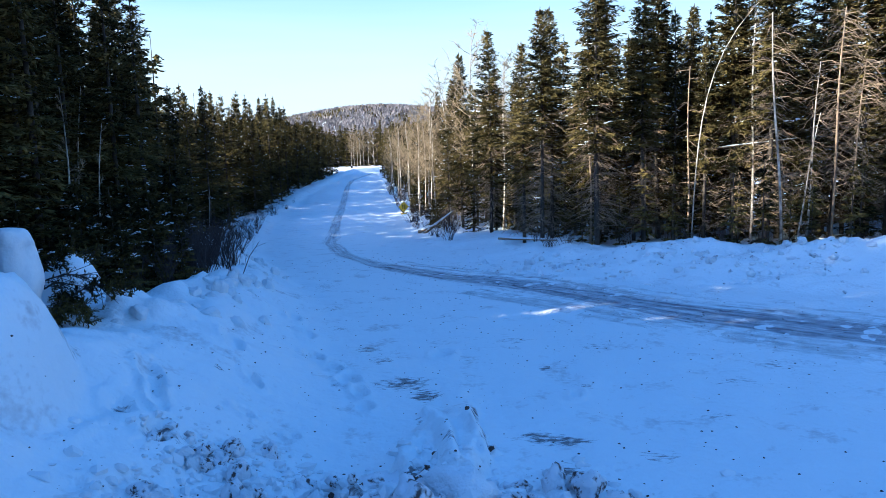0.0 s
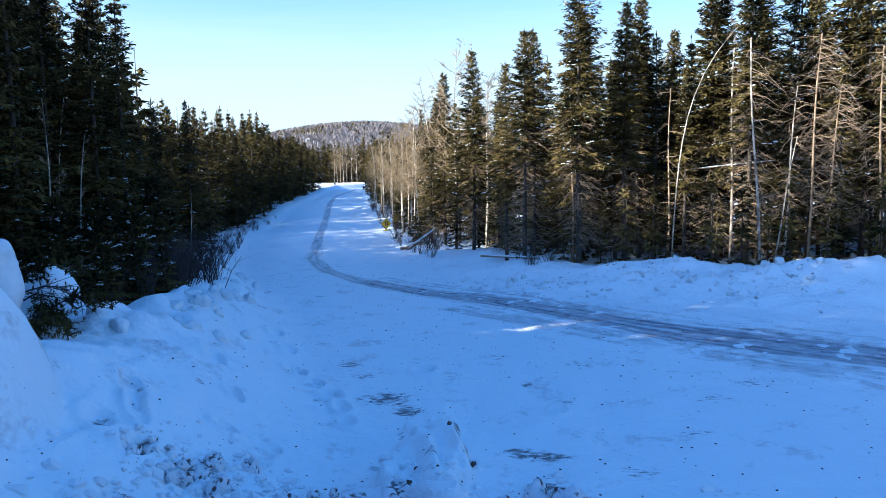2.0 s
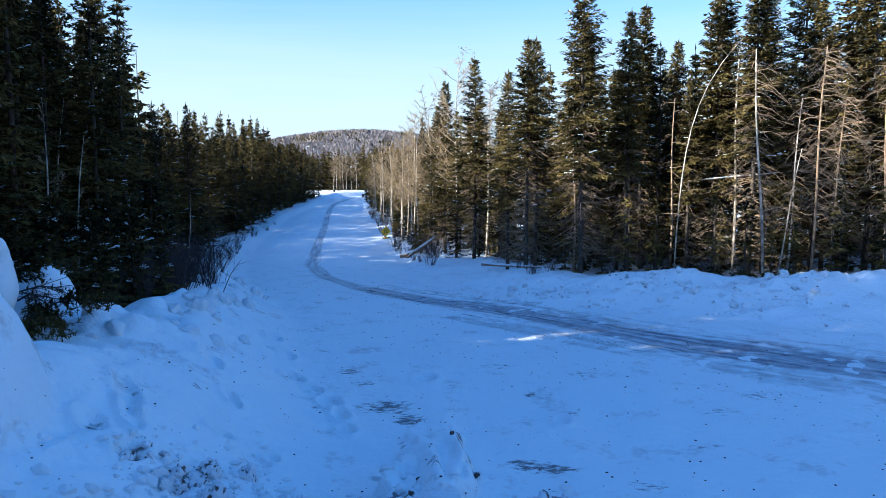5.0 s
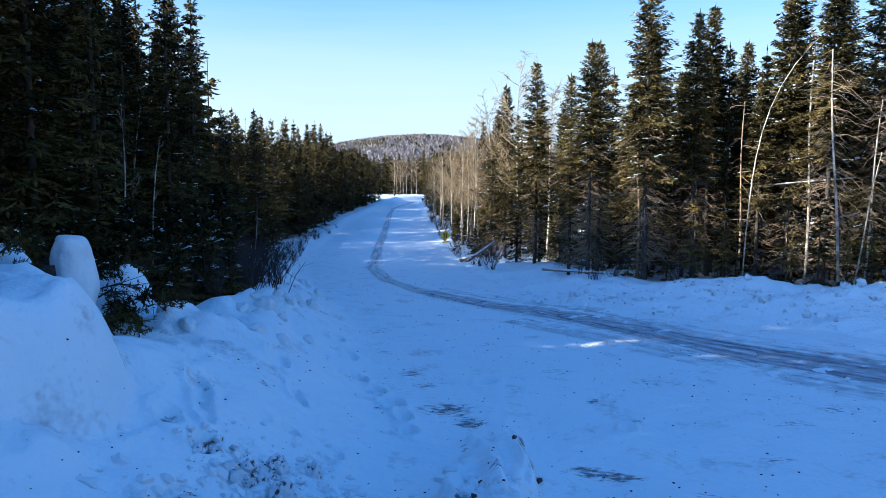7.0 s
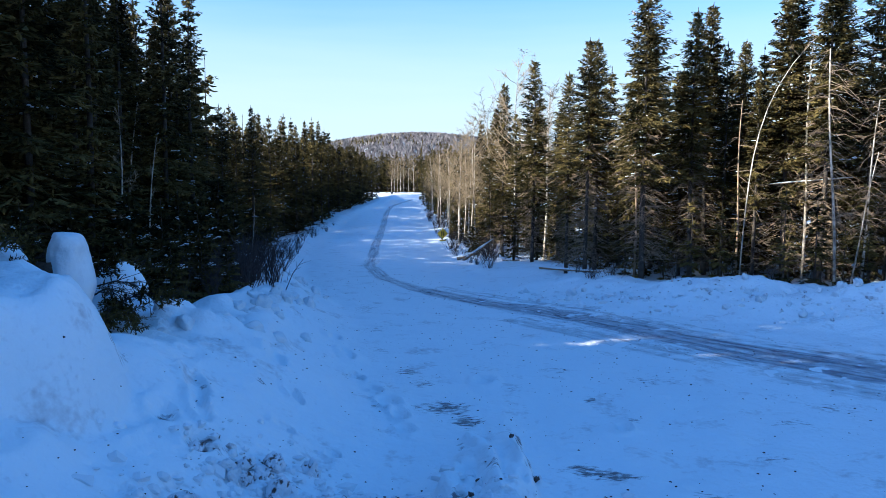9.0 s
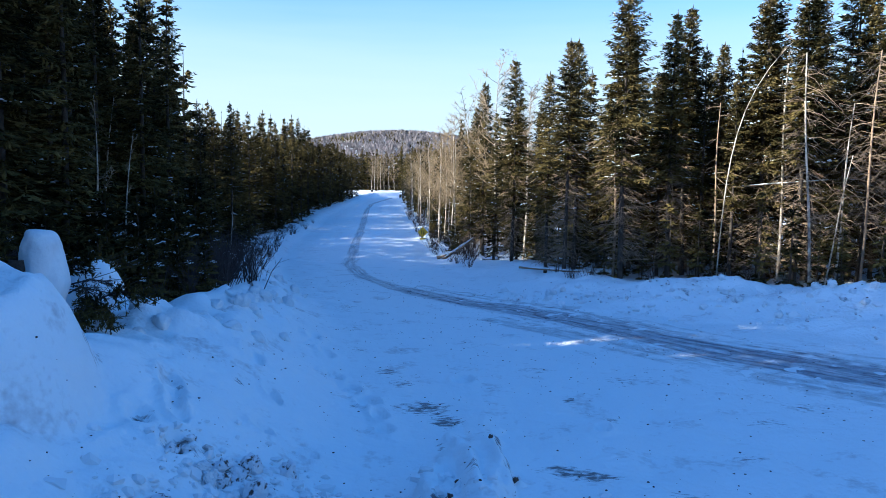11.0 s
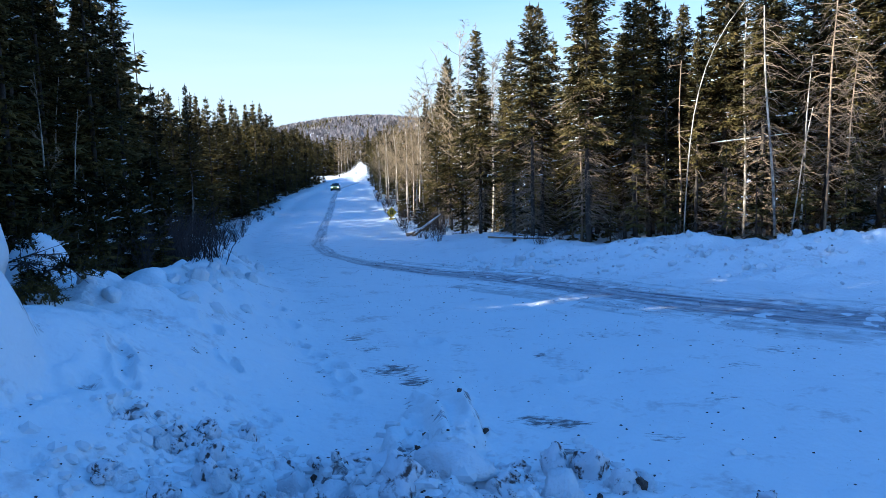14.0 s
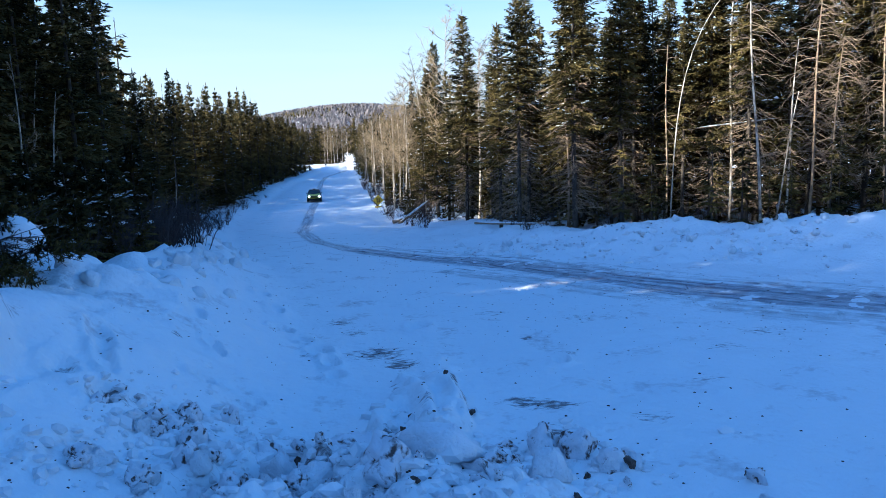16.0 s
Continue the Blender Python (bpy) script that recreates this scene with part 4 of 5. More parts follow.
def bough(x, y, turn, tilt, length, seed, label, dz=0.15, green=True):
    """A broken spruce bough with bare side twigs."""
    q = np.random.default_rng(seed)
    wood, leaf = Soup(), Soup()
    pos = lambda s: np.array([length * s, 0.08 * math.sin(4 * s), 0.16 * length * math.sin(math.pi * s)])
    wood.tube([pos(k / 6) for k in range(7)], [0.018 * (1 - 0.8 * k / 6) for k in range(7)], 5)
    for k in range(46):
        s = q.uniform(0.05, 1)
        d = np.array([q.uniform(0.2, 1), q.uniform(-1, 1), q.uniform(-0.5, 0.5)])
        l = q.uniform(0.2, 0.6) * length * 0.6
        wood.tube([pos(s), pos(s) + d * l], [0.009, 0.003], 3)
        for j in range(26 if green else 3):
            d2 = d + q.normal(0, 0.6, 3)
            leaf.kite(pos(s) + d * l * q.uniform(0.1, 1), d2 / np.linalg.norm(d2), q.uniform(0.06, 0.12), 0.014, np.array([0, 0, 1.0]))
    base = new("fallen_bough")
    base.matrix_world = pose(x, y, gz(x, y) + dz, 0, tilt, turn)
    new("bough_wood", wood.data("bough_wood", SHRUB)).parent = base
    ob = new("needle_sprays", leaf.data("needle_sprays", NEEDLE))
    ob.parent, ob["kind"] = base, "stuff"
    return tagged(base, label, "bough", "broken boughs on the inner bank")


bough(-5.9, 12.5, -12, -8, 1.5, 1, "dark broken spruce bough sticking out of the snow", 0.35)
bough(-6.4, 12.4, -5, -14, 1.5, 2, "dark broken spruce bough sticking out of the snow", 0.75)
bough(-7.6, 12.2, -40, -4, 1.5, 3, "dark broken spruce bough beside the snowy stump", 0.1)
bough(-7.2, 12.1, -75, 8, 1.2, 4, "dark broken spruce bough beside the snowy stump", 0.2)
bough(-7.4, 12.0, 10, -12, 1.2, 8, "bare grey-brown bough beside the snowy stump", 0.1, False)
bough(-6.5, 13.0, -20, 6, 1.7, 9, "long bare bough hanging over the snow", 0.5, False)
bough(-6.3, 12.9, -50, 4, 1.4, 10, "long bare bough hanging over the snow", 0.45, False)
bough(-7.3, 11.2, 200, -20, 1.3, 14, "dark broken spruce bough beside the snowy stump", 0.5)
bough(-6.7, 11.1, 170, -26, 1.1, 15, "bare grey-brown bough beside the snowy stump", 0.6, False)
bough(-7.8, 11.6, 20, -24, 1.2, 16, "dark broken spruce bough beside the snowy stump", 0.6)
bough(-5.7, 12.3, -70, 6, 1.2, 12, "dark broken spruce bough sticking out of the snow", 0.45)
bough(-5.8, 12.1, -40, 2, 1.3, 6, "dark broken spruce bough sticking out of the snow", 0.25)


def shrub_parts(seed, h):
    q = np.random.default_rng(seed)
    s = Soup()
    for k in range(17):
        a, lean = q.uniform(0, 6.283), q.uniform(0.1, 0.6)
        o = np.array([q.normal(0, 0.14), q.normal(0, 0.14), -0.1])
        d = np.array([math.cos(a) * lean, math.sin(a) * lean, 1.0])
        l = h * q.uniform(0.5, 1.0)
        pts = [o, o + d * l * 0.5 + q.normal(0, 0.04, 3), o + d * l + np.array([math.cos(a), math.sin(a), 0]) * 0.1 * l]
        s.tube(pts, [0.013, 0.010, 0.004], 3)
        for j in range(5):
            p = pts[1] + (pts[2] - pts[1]) * q.uniform(-0.5, 0.9)
            s.tube([p, p + (d + q.normal(0, 0.5, 3)) * l * q.uniform(0.1, 0.25)], [0.005, 0.002], 3)
    return [("stem_clump", s.data("stem_clump", SHRUB))]


SHRUBS = [shrub_parts(i, 1.6) for i in range(3)]
q = np.random.default_rng(9)
for k in range(44):
    y = q.uniform(16.5, 27)
    x = float(np.interp(y, [p[1] for p in EDGE_L[:9]], [p[0] for p in EDGE_L[:9]])) - q.uniform(-0.2, 1.7)
    plant("shrub", SHRUBS[k % 3], x, y, q.uniform(0, 360), q.uniform(0.7, 1.2), "leafless dark alder shrub behind the snow bank", "shrub", "shrubs behind the inner bank")
for k in range(64):
    y = q.uniform(40, 115)
    x = float(np.interp(y, [p[1] for p in EDGE_R], [p[0] for p in EDGE_R])) + q.uniform(0.3, 2.5)
    plant("shrub", SHRUBS[k % 3], x, y, q.uniform(0, 360), q.uniform(0.5, 1.1), "leafless dark shrub at the road's edge", "shrub", "shrubs along the straight")
for k in range(14):
    t = q.uniform()
    plant("shrub", SHRUBS[k % 3], 3.5 + 14 * t, 30.5 - 5 * t + q.uniform(-0.5, 1.5), q.uniform(0, 360), q.uniform(0.4, 0.8), "leafless dark shrub on the outer snow bank", "shrub", "shrubs on the outer bank")
for k in range(22):
    y = q.uniform(12.5, 28)
    x = float(np.interp(y, [p[1] for p in EDGE_L[:9]], [p[0] for p in EDGE_L[:9]])) - q.uniform(1.4, 5.0)
    if y < 15.2 or kept_open(x, y):
        continue
    plant("young_spruce", YOUNG[k % 2], x, y, q.uniform(0, 360), q.uniform(0.6, 1.5), "small dark spruce with snow flecks on its boughs", "young spruce", "young spruces behind the inner bank")
for k in range(16):
    y = q.uniform(50, 90)
    x = float(np.interp(y, [p[1] for p in EDGE_R], [p[0] for p in EDGE_R])) + q.uniform(1.2, 3.5)
    plant("young_spruce", YOUNG[k % 2], x, y, q.uniform(0, 360), q.uniform(0.5, 1.1), "small dark spruce in shade beside the road sign", "young spruce", "young spruces along the straight")
for x, y, s in ((-7.9, 13.4, 0.8), (-8.6, 12.6, 0.9), (-6.9, 15.4, 0.9), (-6.1, 16.0, 0.75), (-6.6, 16.8, 1.15), (-5.75, 17.0, 0.7), (-6.3, 18.4, 1.1), (-7.6, 17.4, 1.4), (-5.4, 17.9, 0.6), (-7.3, 19.8, 1.3), (-8.4, 16.2, 1.3)):
    plant("young_spruce", YOUNG[1], x, y, 40 * s, s, "small dark spruce with snow flecks on its boughs", "young spruce", "young spruces behind the inner bank")
for k in range(44):
    y = q.uniform(33, 100)
    x = float(np.interp(y, [p[1] for p in EDGE_L], [p[0] for p in EDGE_L])) - q.uniform(-0.7, 1.2)
    plant("shrub", SHRUBS[k % 3], x, y, q.uniform(0, 360), q.uniform(0.4, 0.8), "leafless dark shrub at the shaded road's edge", "shrub", "shrubs along the inner edge")
# pale thin stems in the dark of the inner side
THIN = [bare_parts(420 + i, 7.0, (0.04, 0.09)[i], 7, BIRCH, 0.0, 0.14, 0.4) for i in range(2)]
for k, (x, y, s) in enumerate(((-9.6, 21, 0.9), (-8.4, 20, 0.75), (-8.9, 33.5, 0.5), (-11.5, 26, 1.0))):
    plant("birch", THIN[k % 2], x, y, 20 * k, s, "thin pale birch stem against dark spruces", "birch", "thin birches of the inner side")


# ---- snags and leaning trees of the outer side ----
def snag_parts(seed, h, lean, twigs, thick=0.0068, reach=0.12):
    """A dead trunk, broken at the top, with stubs and drooping dry twigs."""
    q = np.random.default_rng(seed)
    trunk, dry = Soup(), Soup()
    axis = lambda u: np.array([lean * h * u + 0.01 * h * math.sin(6 * u), 0.01 * h * math.sin(5 * u), h * u])
    trunk.tube([axis(k / 10) - np.array([0, 0, 0.3 * (k == 0)]) for k in range(11)], [thick * h * (1 - 0.65 * k / 10) for k in range(11)], 7)
    for k in range(twigs):
        u = q.uniform(0.25, 1.0)
        a = q.uniform(0, 6.283)
        d = np.array([math.cos(a), math.sin(a), q.uniform(-0.9, 0.3)])
        l = h * reach * q.uniform(0.4, 1.2)
        o = axis(u)
        dry.tube([o, o + d * l * 0.5 + np.array([0, 0, 0.06 * l]), o + d * l - np.array([0, 0, 0.15 * l])], [0.016, 0.010, 0.003], 3)
        for j in range(3):
            p = o + d * l * q.uniform(0.4, 0.95)
            dry.tube([p, p + (d + q.normal(0, 0.6, 3)) * l * 0.3], [0.006, 0.002], 3)
    return [("trunk", trunk.data("trunk", BIRCH if seed % 2 else DEADWOOD, True)), ("dead_wood", dry.data("dead_wood", DEADWOOD))]


for (x, y, h, lean, n, seed, text) in ((12.3, 29.6, 7.6, 0.005, 30, 2, "broken grey snag with short dry stubs"), (15.0, 26.9, 9.0, -0.07, 80, 3, "dead pale birch with a leaning broken top"),
                                       (16.9, 26.8, 9.2, 0.03, 130, 4, "dead spruce snag hung with tangled dry branches"), (17.5, 26.6, 7.2, 0.06, 120, 6, "dead spruce snag hung with tangled dry branches"),
                                       (14.8, 29.0, 9.6, 0.0, 14, 5, "straight pale dead stem in the stand"), (8.5, 31.2, 8.6, 0.0, 30, 8, "grey dead stem with dry branches"), (15.9, 26.8, 7.2, 0.05, 40, 7, "thin pale dead stem leaning in the stand"),
                                       (15.3, 26.5, 5.3, 0.16, 30, 9, "thin pale dead stem leaning in the stand"), (19.4, 26.0, 8.6, -0.03, 100, 10, "dead spruce snag hung with tangled dry branches")):
    plant("snag", snag_parts(seed, h, lean, n), x, y, 0, 1.0, text, "dead tree", "snags of the outer stand")
plant("bent_birch", bare_parts(431, 12.6, 0.02, 6, BIRCH, 0.34, 0.10, 0.75, 0.0021), 12.0, 28.6, 0, 1.0, "slender bare birch bowed over in an arc", "birch", "snags of the outer stand")
for k, (x, y, h, turn) in enumerate(((4.9, 48, 13.0, 0), (6.7, 47, 11.5, 200), (6.3, 49, 10.5, 30), (2.9, 62, 11.5, 0), (2.0, 70, 10.5, 90), (1.2, 80, 10, 10), (4.0, 54, 11.5, 180), (2.6, 57, 9.5, 170))):
    plant("birch", BARES[k % 4], x, y, turn, h / 12.0, "pale bare birch at the edge of the stand", "birch", "bare birches along the straight")


def fallen_log(x0, y0, z0, x1, y1, z1, radius, label):
    a, b = Vector((x0, y0, z0)), Vector((x1, y1, z1))
    base = new("fallen_log")
    base.location = a
    d = np.array(b - a)
    wood, cap = Soup(), Soup()
    wood.tube([d * k / 6 for k in range(7)], [radius * (1 - 0.45 * k / 6) for k in range(7)], 8)
    up = np.array([0, 0, radius * 0.75])
    cap.tube([d * (k + 0.4) / 8 + up for k in range(8)], [radius * w for w in (0.3, 0.85, 0.95, 0.8, 0.9, 0.7, 0.6, 0.2)], 7)
    new("log_wood", wood.data("log_wood", DEADWOOD, True)).parent = base
    new("snow_cap", cap.data("snow_cap", SNOW, True)).parent = base
    return tagged(base, label, "fallen log")


fallen_log(1.6, 50, gz(1.6, 50), 3.9, 51, gz(1.6, 50) + 1.5, 0.10, "snow-topped broken log leaning out of the ditch")
fallen_log(1.2, 50.5, gz(1.2, 50.5) + 0.1, 2.6, 50, gz(2.6, 50) + 0.4, 0.13, "thick snow-covered log end beside the road")
fallen_log(4.6, 33, gz(4.6, 33) + 0.32, 7.6, 31.0, gz(7.6, 31.0) + 0.06, 0.055, "thin snow-dusted trunk fallen across the bank")
fallen_log(13.0, 29.5, 4.3, 18.2, 28.8, 4.75, 0.032, "dead stem caught level among the standing snags")


# ---- road sign ----
PAINT_Y = mat("sign_yellow", (0.40, 0.30, 0.012), (0.48, 0.36, 0.02), 3.0, 0.45, 0.05, 30.0)
BLACK = mat("black_paint", (0.012, 0.012, 0.013), (0.022, 0.022, 0.024), 5.0, 0.45, 0.05, 40.0, 0.15)
STEEL = mat("galvanised_steel", (0.30, 0.31, 0.32), (0.45, 0.46, 0.47), 8.0, 0.45, 0.1, 60.0, 0.5, 0.8)


def slab(bm, outline, y0, y1):
    """An upright plate with the given x, z outline."""
    front = [bm.verts.new((x, y0, z)) for x, z in outline]
    back = [bm.verts.new((x, y1, z)) for x, z in outline]
    bm.faces.new(front)
    bm.faces.new(list(reversed(back)))
    for i in range(len(front)):
        j = (i + 1) % len(front)
        bm.faces.new((front[j], front[i], back[i], back[j]))


def part(name, bm, material, parent, label="", soft=False):
    me = bpy.data.meshes.new(name)
    bmesh.ops.recalc_face_normals(bm, faces=bm.faces)
    bm.to_mesh(me)
    bm.free()
    if soft:
        me.polygons.foreach_set("use_smooth", np.ones(len(me.polygons), bool))
    me.materials.append(material)
    ob = new(name, me)
    ob.parent = parent
    if label:
        ob["label"] = label
    return ob


def box(bm, x0, x1, y0, y1, z0, z1, bevel=0.0):
    v = [bm.verts.new((x, y, z)) for z in (z0, z1) for x, y in ((x0, y0), (x1, y0), (x1, y1), (x0, y1))]
    fs = [bm.faces.new([v[i] for i in f]) for f in ((3, 2, 1, 0), (4, 5, 6, 7), (0, 1, 5, 4), (1, 2, 6, 5), (2, 3, 7, 6), (3, 0, 4, 7))]
    if bevel:
        bmesh.ops.bevel(bm, geom=list({e for f in fs for e in f.edges}), offset=bevel, segments=2, affect="EDGES")


def road_sign(x, y, centre):
    base = new("road_sign")
    base.matrix_world = pose(x, y, gz(x, y), 0, 0, 4)
    c = centre - gz(x, y)
    bm = bmesh.new()
    box(bm, -0.04, 0.04, 0.02, 0.08, -0.4, c + 0.45)
    part("post", bm, STEEL, base)
    bm = bmesh.new()
    slab(bm, [(0.0, c - 0.56), (0.56, c), (0.0, c + 0.56), (-0.56, c)], -0.01, 0.01)
    plate = part("plate", bm, PAINT_Y, base, "yellow diamond warning plate")
    for sx, up in ((-0.11, 1), (0.11, -1)):
        bm = bmesh.new()
        slab(bm, [(sx - 0.045, c - 0.24 * up), (sx + 0.045, c - 0.24 * up), (sx + 0.045, c + 0.08 * up), (sx + 0.11, c + 0.08 * up), (sx, c + 0.27 * up), (sx - 0.11, c + 0.08 * up), (sx - 0.045, c + 0.08 * up)], -0.018, -0.014)
        part("arrow", bm, BLACK, plate, "black arrow")
    bm = bmesh.new()
    slab(bm, [(-0.32, c - 0.92), (0.32, c - 0.92), (0.32, c - 0.62), (-0.32, c - 0.62)], -0.01, 0.01)
    part("tab", bm, PAINT_Y, base, "small yellow tab below the plate")
    return tagged(base, "yellow diamond road sign with two black arrows", "road sign")


road_sign(0.25, 75, -0.75)


def marker_post(x, y, h, w, label):
    base = new("marker_post")
    base.matrix_world = pose(x, y, gz(x, y))
    bm = bmesh.new()
    box(bm, -w / 2, w / 2, -w / 2, w / 2, -0.3, h, 0.03)
    part("post", bm, BLACK, base)
    bm = bmesh.new()
    box(bm, -w * 0.42, w * 0.42, -w * 0.42, w * 0.42, h + 0.002, h + 0.06, 0.02)
    part("snow_cap", bm, SNOW, base)
    return tagged(base, label, "marker post", "markers at the far bend")


marker_post(-12.8, 188, 0.5, 0.45, "short dark marker block at the far bend")
marker_post(-5.2, 182, 0.8, 0.4, "dark marker block beside the far bend")


# ---- rally car ----
CAR_Y = mat("car_yellow", (0.62, 0.50, 0.01), (0.68, 0.56, 0.02), 2.0, 0.3, 0.0, 40.0, 0.5)
TYRE = mat("tyre_rubber", (0.02, 0.02, 0.02), (0.05, 0.05, 0.05), 8.0, 0.85, 0.2, 60.0)
GLASS = mat("dark_glass", (0.008, 0.009, 0.011), (0.012, 0.013, 0.016), 2.0, 0.08, 0.0, 40.0, 0.6)
RIM = mat("rim", (0.5, 0.5, 0.5), (0.6, 0.6, 0.6), 5.0, 0.35, 0.0, 40.0, 0.5, 0.6)
LAMP = bpy.data.materials.new("lit_headlamp")
LAMP.use_nodes = True
LAMP.node_tree.nodes["Principled BSDF"].inputs["Emission Color"].default_value = (1.0, 0.93, 0.78, 1)
LAMP.node_tree.nodes["Principled BSDF"].inputs["Emission Strength"].default_value = 14.0


def loft(bm, sections, close=True):
    """Skins rings of equal length."""
    rings = [[bm.verts.new(p) for p in ring] for ring in sections]
    for a, b in zip(rings[:-1], rings[1:]):
        for i in range(len(a)):
            j = (i + 1) % len(a)
            bm.faces.new((a[i], a[j], b[j], b[i]))
    if close:
        bm.faces.new(list(reversed(rings[0])))
        bm.faces.new(rings[-1])


def body_ring(y, half, low, high, tuck=0.06):
    return [(-half + tuck, y, low), (-half, y, low + 0.12), (-half, y, (low + high) / 2 + 0.05), (-half + 0.05, y, high - 0.04), (-half + 0.16, y, high),
            (half - 0.16, y, high), (half - 0.05, y, high - 0.04), (half, y, (low + high) / 2 + 0.05), (half, y, low + 0.12), (half - tuck, y, low)]


def rally_car():
    """Front towards -y, wheels on z = 0."""
    car = new("rally_car")
    bm = bmesh.new()
    loft(bm, [body_ring(-1.98, 0.70, 0.32, 0.66), body_ring(-1.88, 0.82, 0.24, 0.74), body_ring(-1.45, 0.87, 0.22, 0.84), body_ring(-0.75, 0.875, 0.22, 0.95), body_ring(0.4, 0.88, 0.22, 0.97), body_ring(1.5, 0.87, 0.24, 0.98), body_ring(1.9, 0.83, 0.28, 0.95), body_ring(1.98, 0.74, 0.36, 0.88)])
    body = part("body", bm, BLACK, car, "black rally car body", True)
    bm = bmesh.new()
    loft(bm, [[(-0.62, -1.80, 0.755), (0.62, -1.80, 0.755), (0.62, -1.80, 0.79), (-0.62, -1.80, 0.79)], [(-0.68, -1.4, 0.84), (0.68, -1.4, 0.84), (0.68, -1.4, 0.868), (-0.68, -1.4, 0.868)], [(-0.70, -0.86, 0.93), (0.70, -0.86, 0.93), (0.70, -0.86, 0.965), (-0.70, -0.86, 0.965)]])
    part("bonnet", bm, CAR_Y, car, "yellow bonnet")
    bm = bmesh.new()
    box(bm, -0.72, 0.72, -2.01, -1.9, 0.44, 0.66, 0.03)
    part("nose_panel", bm, CAR_Y, car, "yellow nose panel")
    bm = bmesh.new()
    loft(bm, [[(-0.80, -0.82, 0.93), (0.80, -0.82, 0.93), (0.80, 1.86, 0.95), (-0.80, 1.86, 0.95)], [(-0.70, -0.30, 1.26), (0.70, -0.30, 1.26), (0.70, 1.66, 1.26), (-0.70, 1.66, 1.26)], [(-0.62, 0.02, 1.42), (0.62, 0.02, 1.42), (0.60, 1.42, 1.42), (-0.60, 1.42, 1.42)]])
    part("cabin", bm, BLACK, car, "black cabin and roof")
    bm = bmesh.new()
    slabs = [(-0.70, -0.80, 0.965), (0.70, -0.80, 0.965), (0.57, -0.03, 1.40), (-0.57, -0.03, 1.40)]
    f = [bm.verts.new((x, y - 0.012, z + 0.012)) for x, y, z in slabs]
    g = [bm.verts.new((x, y + 0.02, z - 0.01)) for x, y, z in slabs]
    bm.faces.new(f)
    bm.faces.new(list(reversed(g)))
    for i in range(4):
        bm.faces.new((f[(i + 1) % 4], f[i], g[i], g[(i + 1) % 4]))
    part("windscreen", bm, GLASS, car, "dark windscreen")
    for sx in (-1, 1):
        bm = bmesh.new()
        pts = [(0.765, -0.45, 1.02), (0.765, 1.5, 1.03), (0.69, 1.4, 1.27), (0.69, -0.1, 1.28)]
        a = [bm.verts.new((sx * (x + 0.012), y, z)) for x, y, z in pts]
        b = [bm.verts.new((sx * (x - 0.02), y, z)) for x, y, z in pts]
        bm.faces.new(a)
        bm.faces.new(list(reversed(b)))
        for i in range(4):
            bm.faces.new((a[(i + 1) % 4], a[i], b[i], b[(i + 1) % 4]))
        part("side_window", bm, GLASS, car, "dark side window")
        bm = bmesh.new()
        bmesh.ops.create_uvsphere(bm, u_segments=14, v_segments=8, radius=1.0)
        for v in bm.verts:
            v.co = Vector((sx * 0.62 + v.co.x * 0.13, -1.94 + v.co.y * 0.08, 0.64 + v.co.z * 0.085))
        part("headlight", bm, LAMP, car, "lit white headlight", True)
        bm = bmesh.new()
        box(bm, sx * 0.9 - 0.09, sx * 0.9 + 0.09, -0.62, -0.5, 0.98, 1.1, 0.02)
        part("door_mirror", bm, BLACK, car)
    bm = bmesh.new()
    box(bm, -0.80, 0.80, -2.04, -1.86, 0.20, 0.44, 0.04)
    part("bumper", bm, BLACK, car, "black front bumper")
    bm = bmesh.new()
    box(bm, -0.42, 0.42, -2.03, -1.92, 0.50, 0.58, 0.015)
    part("grille", bm, BLACK, car)
    bm = bmesh.new()
    slab(bm, [(-0.3, 0.9), (0.3, 0.9), (0.3, 0.98), (-0.3, 0.98)], -1.1, -0.9)
    part("bonnet_scoop", bm, BLACK, car)
    bm = bmesh.new()
    box(bm, -0.16, 0.16, 0.12, 0.5, 1.41, 1.55, 0.03)
    part("roof_vent", bm, BLACK, car)
    bm = bmesh.new()
    box(bm, -0.62, 0.62, 1.5, 1.85, 1.36, 1.42, 0.02)
    part("rear_spoiler", bm, BLACK, car)
    for sx in (-1, 1):
        for wy in (-1.25, 1.28):
            bm = bmesh.new()
            n = 20
            rings = []
            for x, rad in ((-0.1, 0.24), (-0.1, 0.30), (-0.07, 0.32), (0.07, 0.32), (0.1, 0.30), (0.1, 0.24)):
                rings.append([(sx * 0.79 + x, wy + rad * math.cos(2 * math.pi * k / n), 0.32 + rad * math.sin(2 * math.pi * k / n)) for k in range(n)])
            loft(bm, rings)
            wheel = part("wheel", bm, TYRE, car, "black studded tyre", True)
            bm = bmesh.new()
            loft(bm, [[(sx * (0.79 + x), wy + rad * math.cos(2 * math.pi * k / n), 0.32 + rad * math.sin(2 * math.pi * k / n)) for k in range(n)] for x, rad in ((0.08, 0.23), (0.106, 0.22), (0.10, 0.05))])
            part("rim", bm, RIM, wheel)
            bm = bmesh.new()
            box(bm, sx * 0.8 - 0.1, sx * 0.8 + 0.1, wy + 0.36, wy + 0.38, 0.12, 0.5)
            part("mud_flap", bm, BLACK, car)
    return tagged(car, "yellow and black rally car with lit headlights on snow", "rally car")


CAR = rally_car()


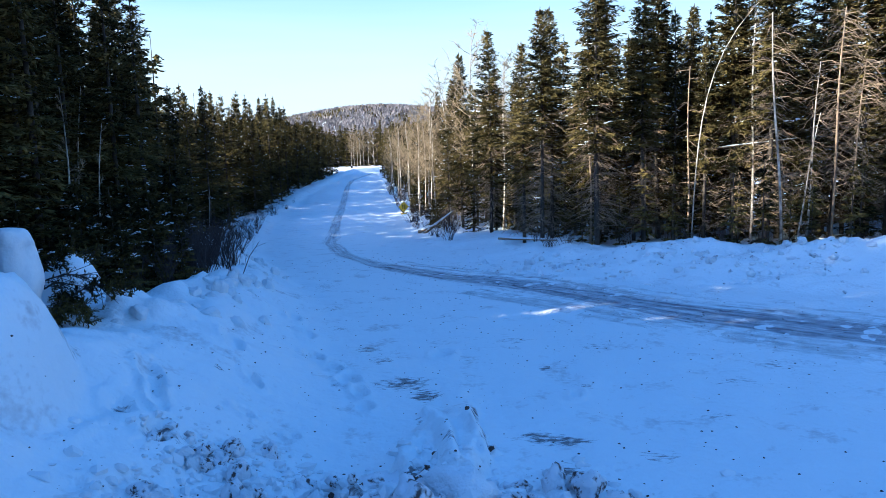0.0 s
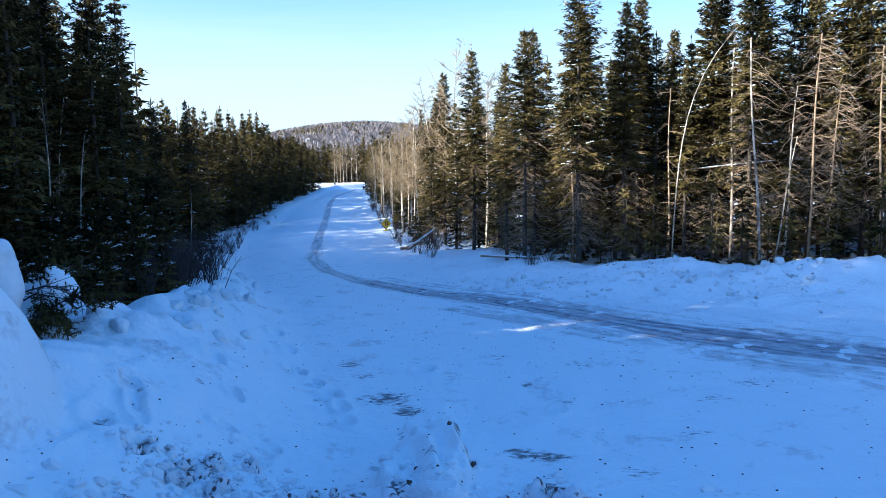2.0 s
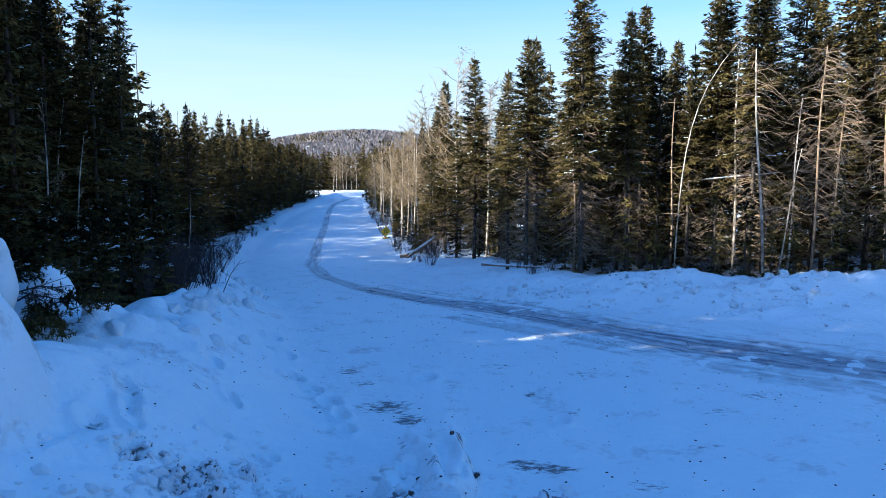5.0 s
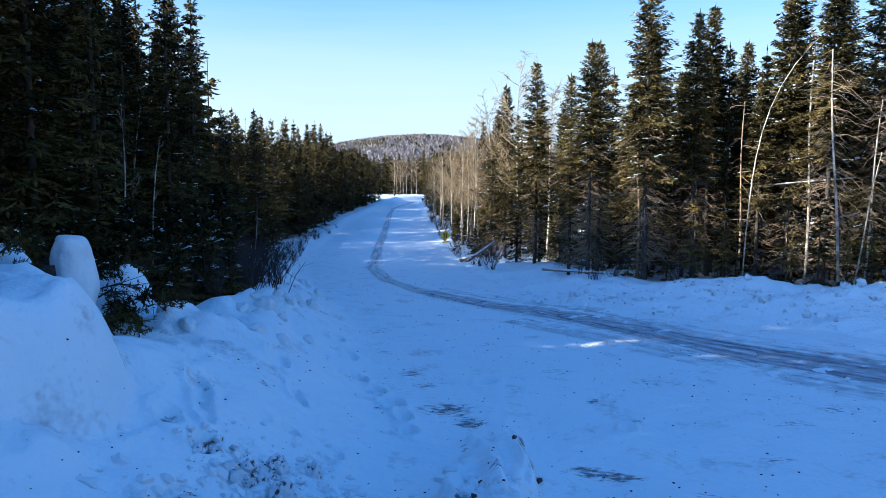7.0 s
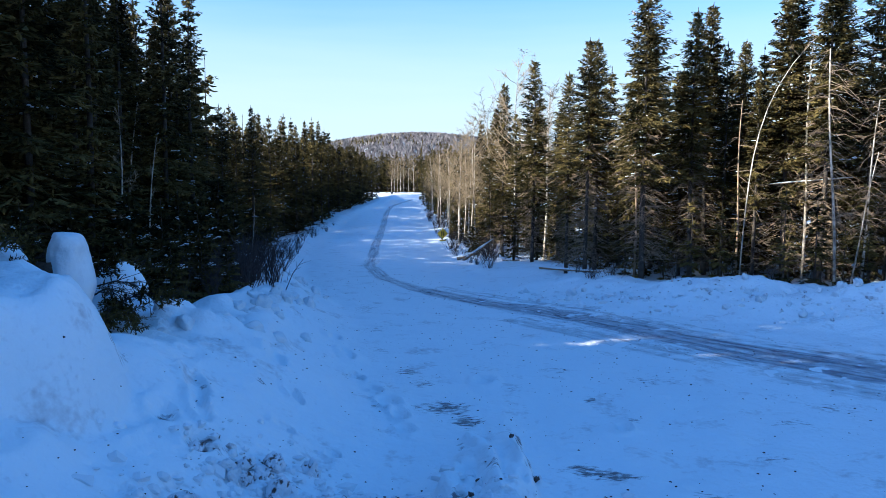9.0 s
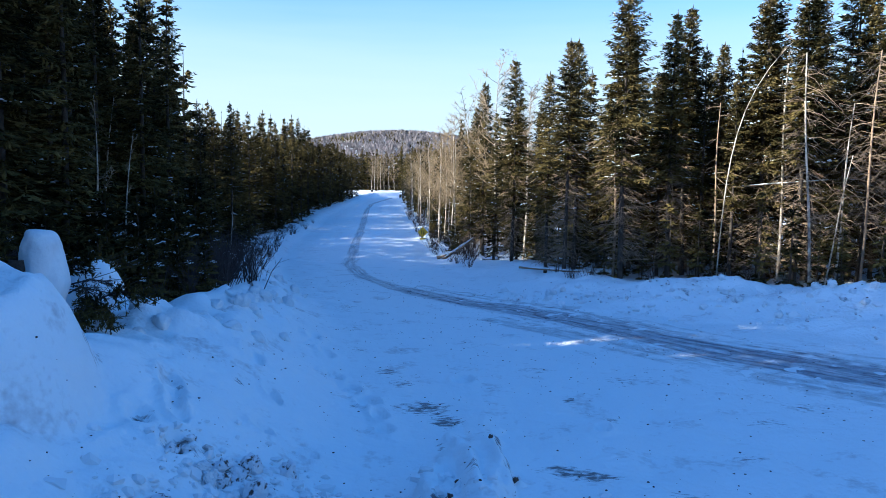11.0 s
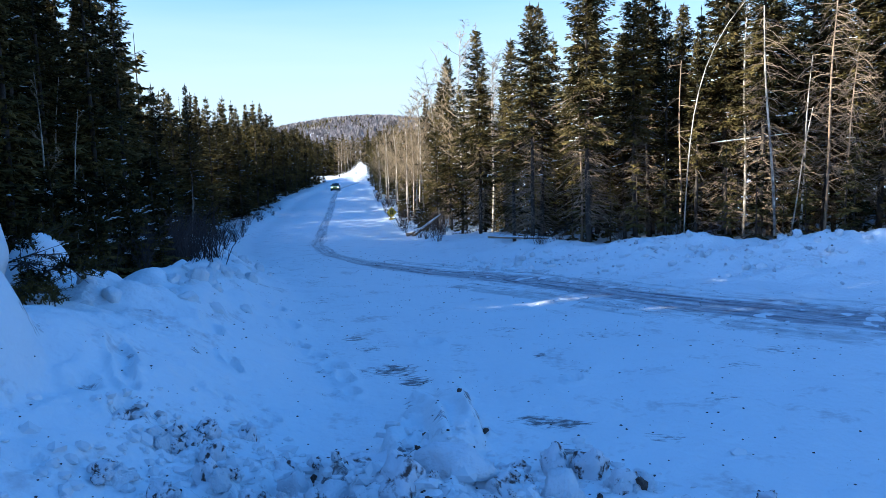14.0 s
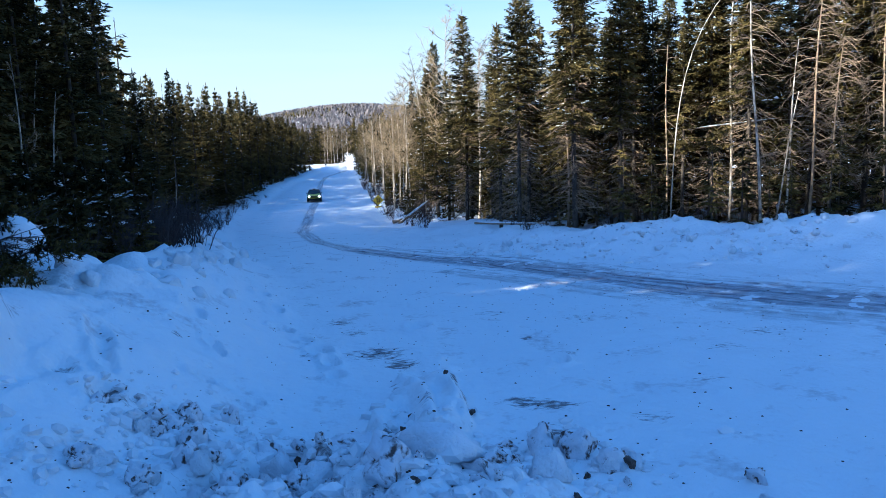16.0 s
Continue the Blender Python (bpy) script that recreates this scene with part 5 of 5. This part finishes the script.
# ---- thrown snow ----
def puff_mesh(seed, n, spread):
    """A loose cloud of drifting flakes."""
    s = Soup()
    q = np.random.default_rng(seed)
    lobes = q.normal(0, 0.55, (6, 3)) * spread
    for k in range(n):
        p = lobes[k % 6] + q.normal(0, 0.42, 3) * spread
        d, m = q.normal(0, 1, 3), q.normal(0, 1, 3)
        s.kite(p, d / np.linalg.norm(d), q.uniform(0.06, 0.14), q.uniform(0.025, 0.055), m / np.linalg.norm(m), 0.5)
    return s.data("snow_puff", POWDER)


PUFFS = [puff_mesh(i, 3600, np.array(((1.5, 1.0, 0.6), (1.3, 0.9, 0.9), (1.1, 0.9, 1.2))[i])) for i in range(3)]
for k, (x, y) in enumerate(((-11.5, 204), (-9.0, 206), (-7.4, 204.5), (-14, 205), (-12.4, 205.5), (-10.3, 204.6), (-13.2, 203.6))):
    plant("birch", BARES[k % 4], x, y, 70 * k, 0.85, "brown bare tree behind the far bend", "birch", "bare trees beyond the far bend")

# x, y, height at which each puff hangs: when thrown, two seconds on, and at the end
HANG = ((-17.0, 192, 1.7, 0.0, -1.5, 0), (-15.2, 191, 2.0, 0.4, -1.5, 0), (-13.6, 191, 2.6, 1.6, -1.0, 0), (-12.2, 191, 2.6, 2.2, 0.4, 1), (-10.8, 190.5, 2.7, 2.7, 1.0, 0), (-9.4, 190, 2.9, 3.2, 1.8, 1), (-8.2, 190, 3.0, 3.8, 0.8, 2), (-7.2, 189.5, 2.9, 4.4, 2.2, 2), (-6.2, 189, 2.7, 4.2, 3.6, 2),
        (-5.4, 188.5, 2.3, 3.2, 1.0, 1), (-6.6, 188, 1.8, 2.4, 0.2, 1), (-8.8, 189, 1.9, 2.0, 0.2, 0), (-11.4, 190, 2.0, 1.4, 0.6, 0))
FLYING = []
for k, row in enumerate(HANG):
    ob = new("snow_puff", PUFFS[row[5]])
    tagged(ob, "white cloud of powder snow thrown up at the far bend", "snow puff", "powder cloud behind the car")
    FLYING.append((ob, row))


def motions():
    """The car's run down the straight and the powder that it throws up."""
    run = ((0, 58, 220, -66), (8.6, 57.5, 219.8, -66), (9.4, 44, 213.6, -66), (10.2, 25, 205.6, -66), (10.8, 9.5, 198.4, -62), (11.2, 0.2, 191.8, -54), (11.5, -6.9, 186.2, -44), (11.8, -7.4, 180.6, -24), (12.1, -7.8, 175.4, -10), (12.5, -8.3, 168.4, -6),
           (13.0, -9.4, 160.0, -6), (13.5, -10.3, 151.5, -3), (14.0, -10.5, 142.0, 1), (14.5, -9.8, 130.5, 3), (15.0, -9.05, 118.0, 3), (15.5, -8.45, 104.5, 3), (16.0, -7.6, 90.0, 4))
    rows = []
    for t, x, y, turn in run:
        slope = math.degrees(math.atan2(gz(x, y - 1.3) - gz(x, y + 1.3), -2.6)) if t > 11 else 0.0
        rows.append((t, pose(x, y, gz(x, y) + 0.02, 0, 0, turn) @ pose(0, 0, 0, slope if abs(slope) < 20 else 0.0)))
    walk(CAR, rows)
    for k, (ob, (x, y, a, b, c, kind)) in enumerate(FLYING):
        turn = k * 40
        walk(ob, ((0, pose(62 + k * 0.4, 222, 1.0, 0, 0, turn)), (8.8, pose(62 + k * 0.4, 222, 1.0, 0, 0, turn)), (10.3, pose(26 + k * 0.4, 207, 1.0, 0, 0, turn)), (10.9, pose(9 + k * 0.1, 199.5, 1.2, 0, 0, turn)),
                  (11.35, pose(x + 0.8, y, a, 0, 0, turn + 8)), (12.3, pose(x + 0.3, y, (a + b) / 2, 0, 0, turn + 16)), (13.5, pose(x, y, b, 0, 0, turn + 24)), (16, pose(x + 0.5, y, c, 0, 0, turn + 40))))


motions()
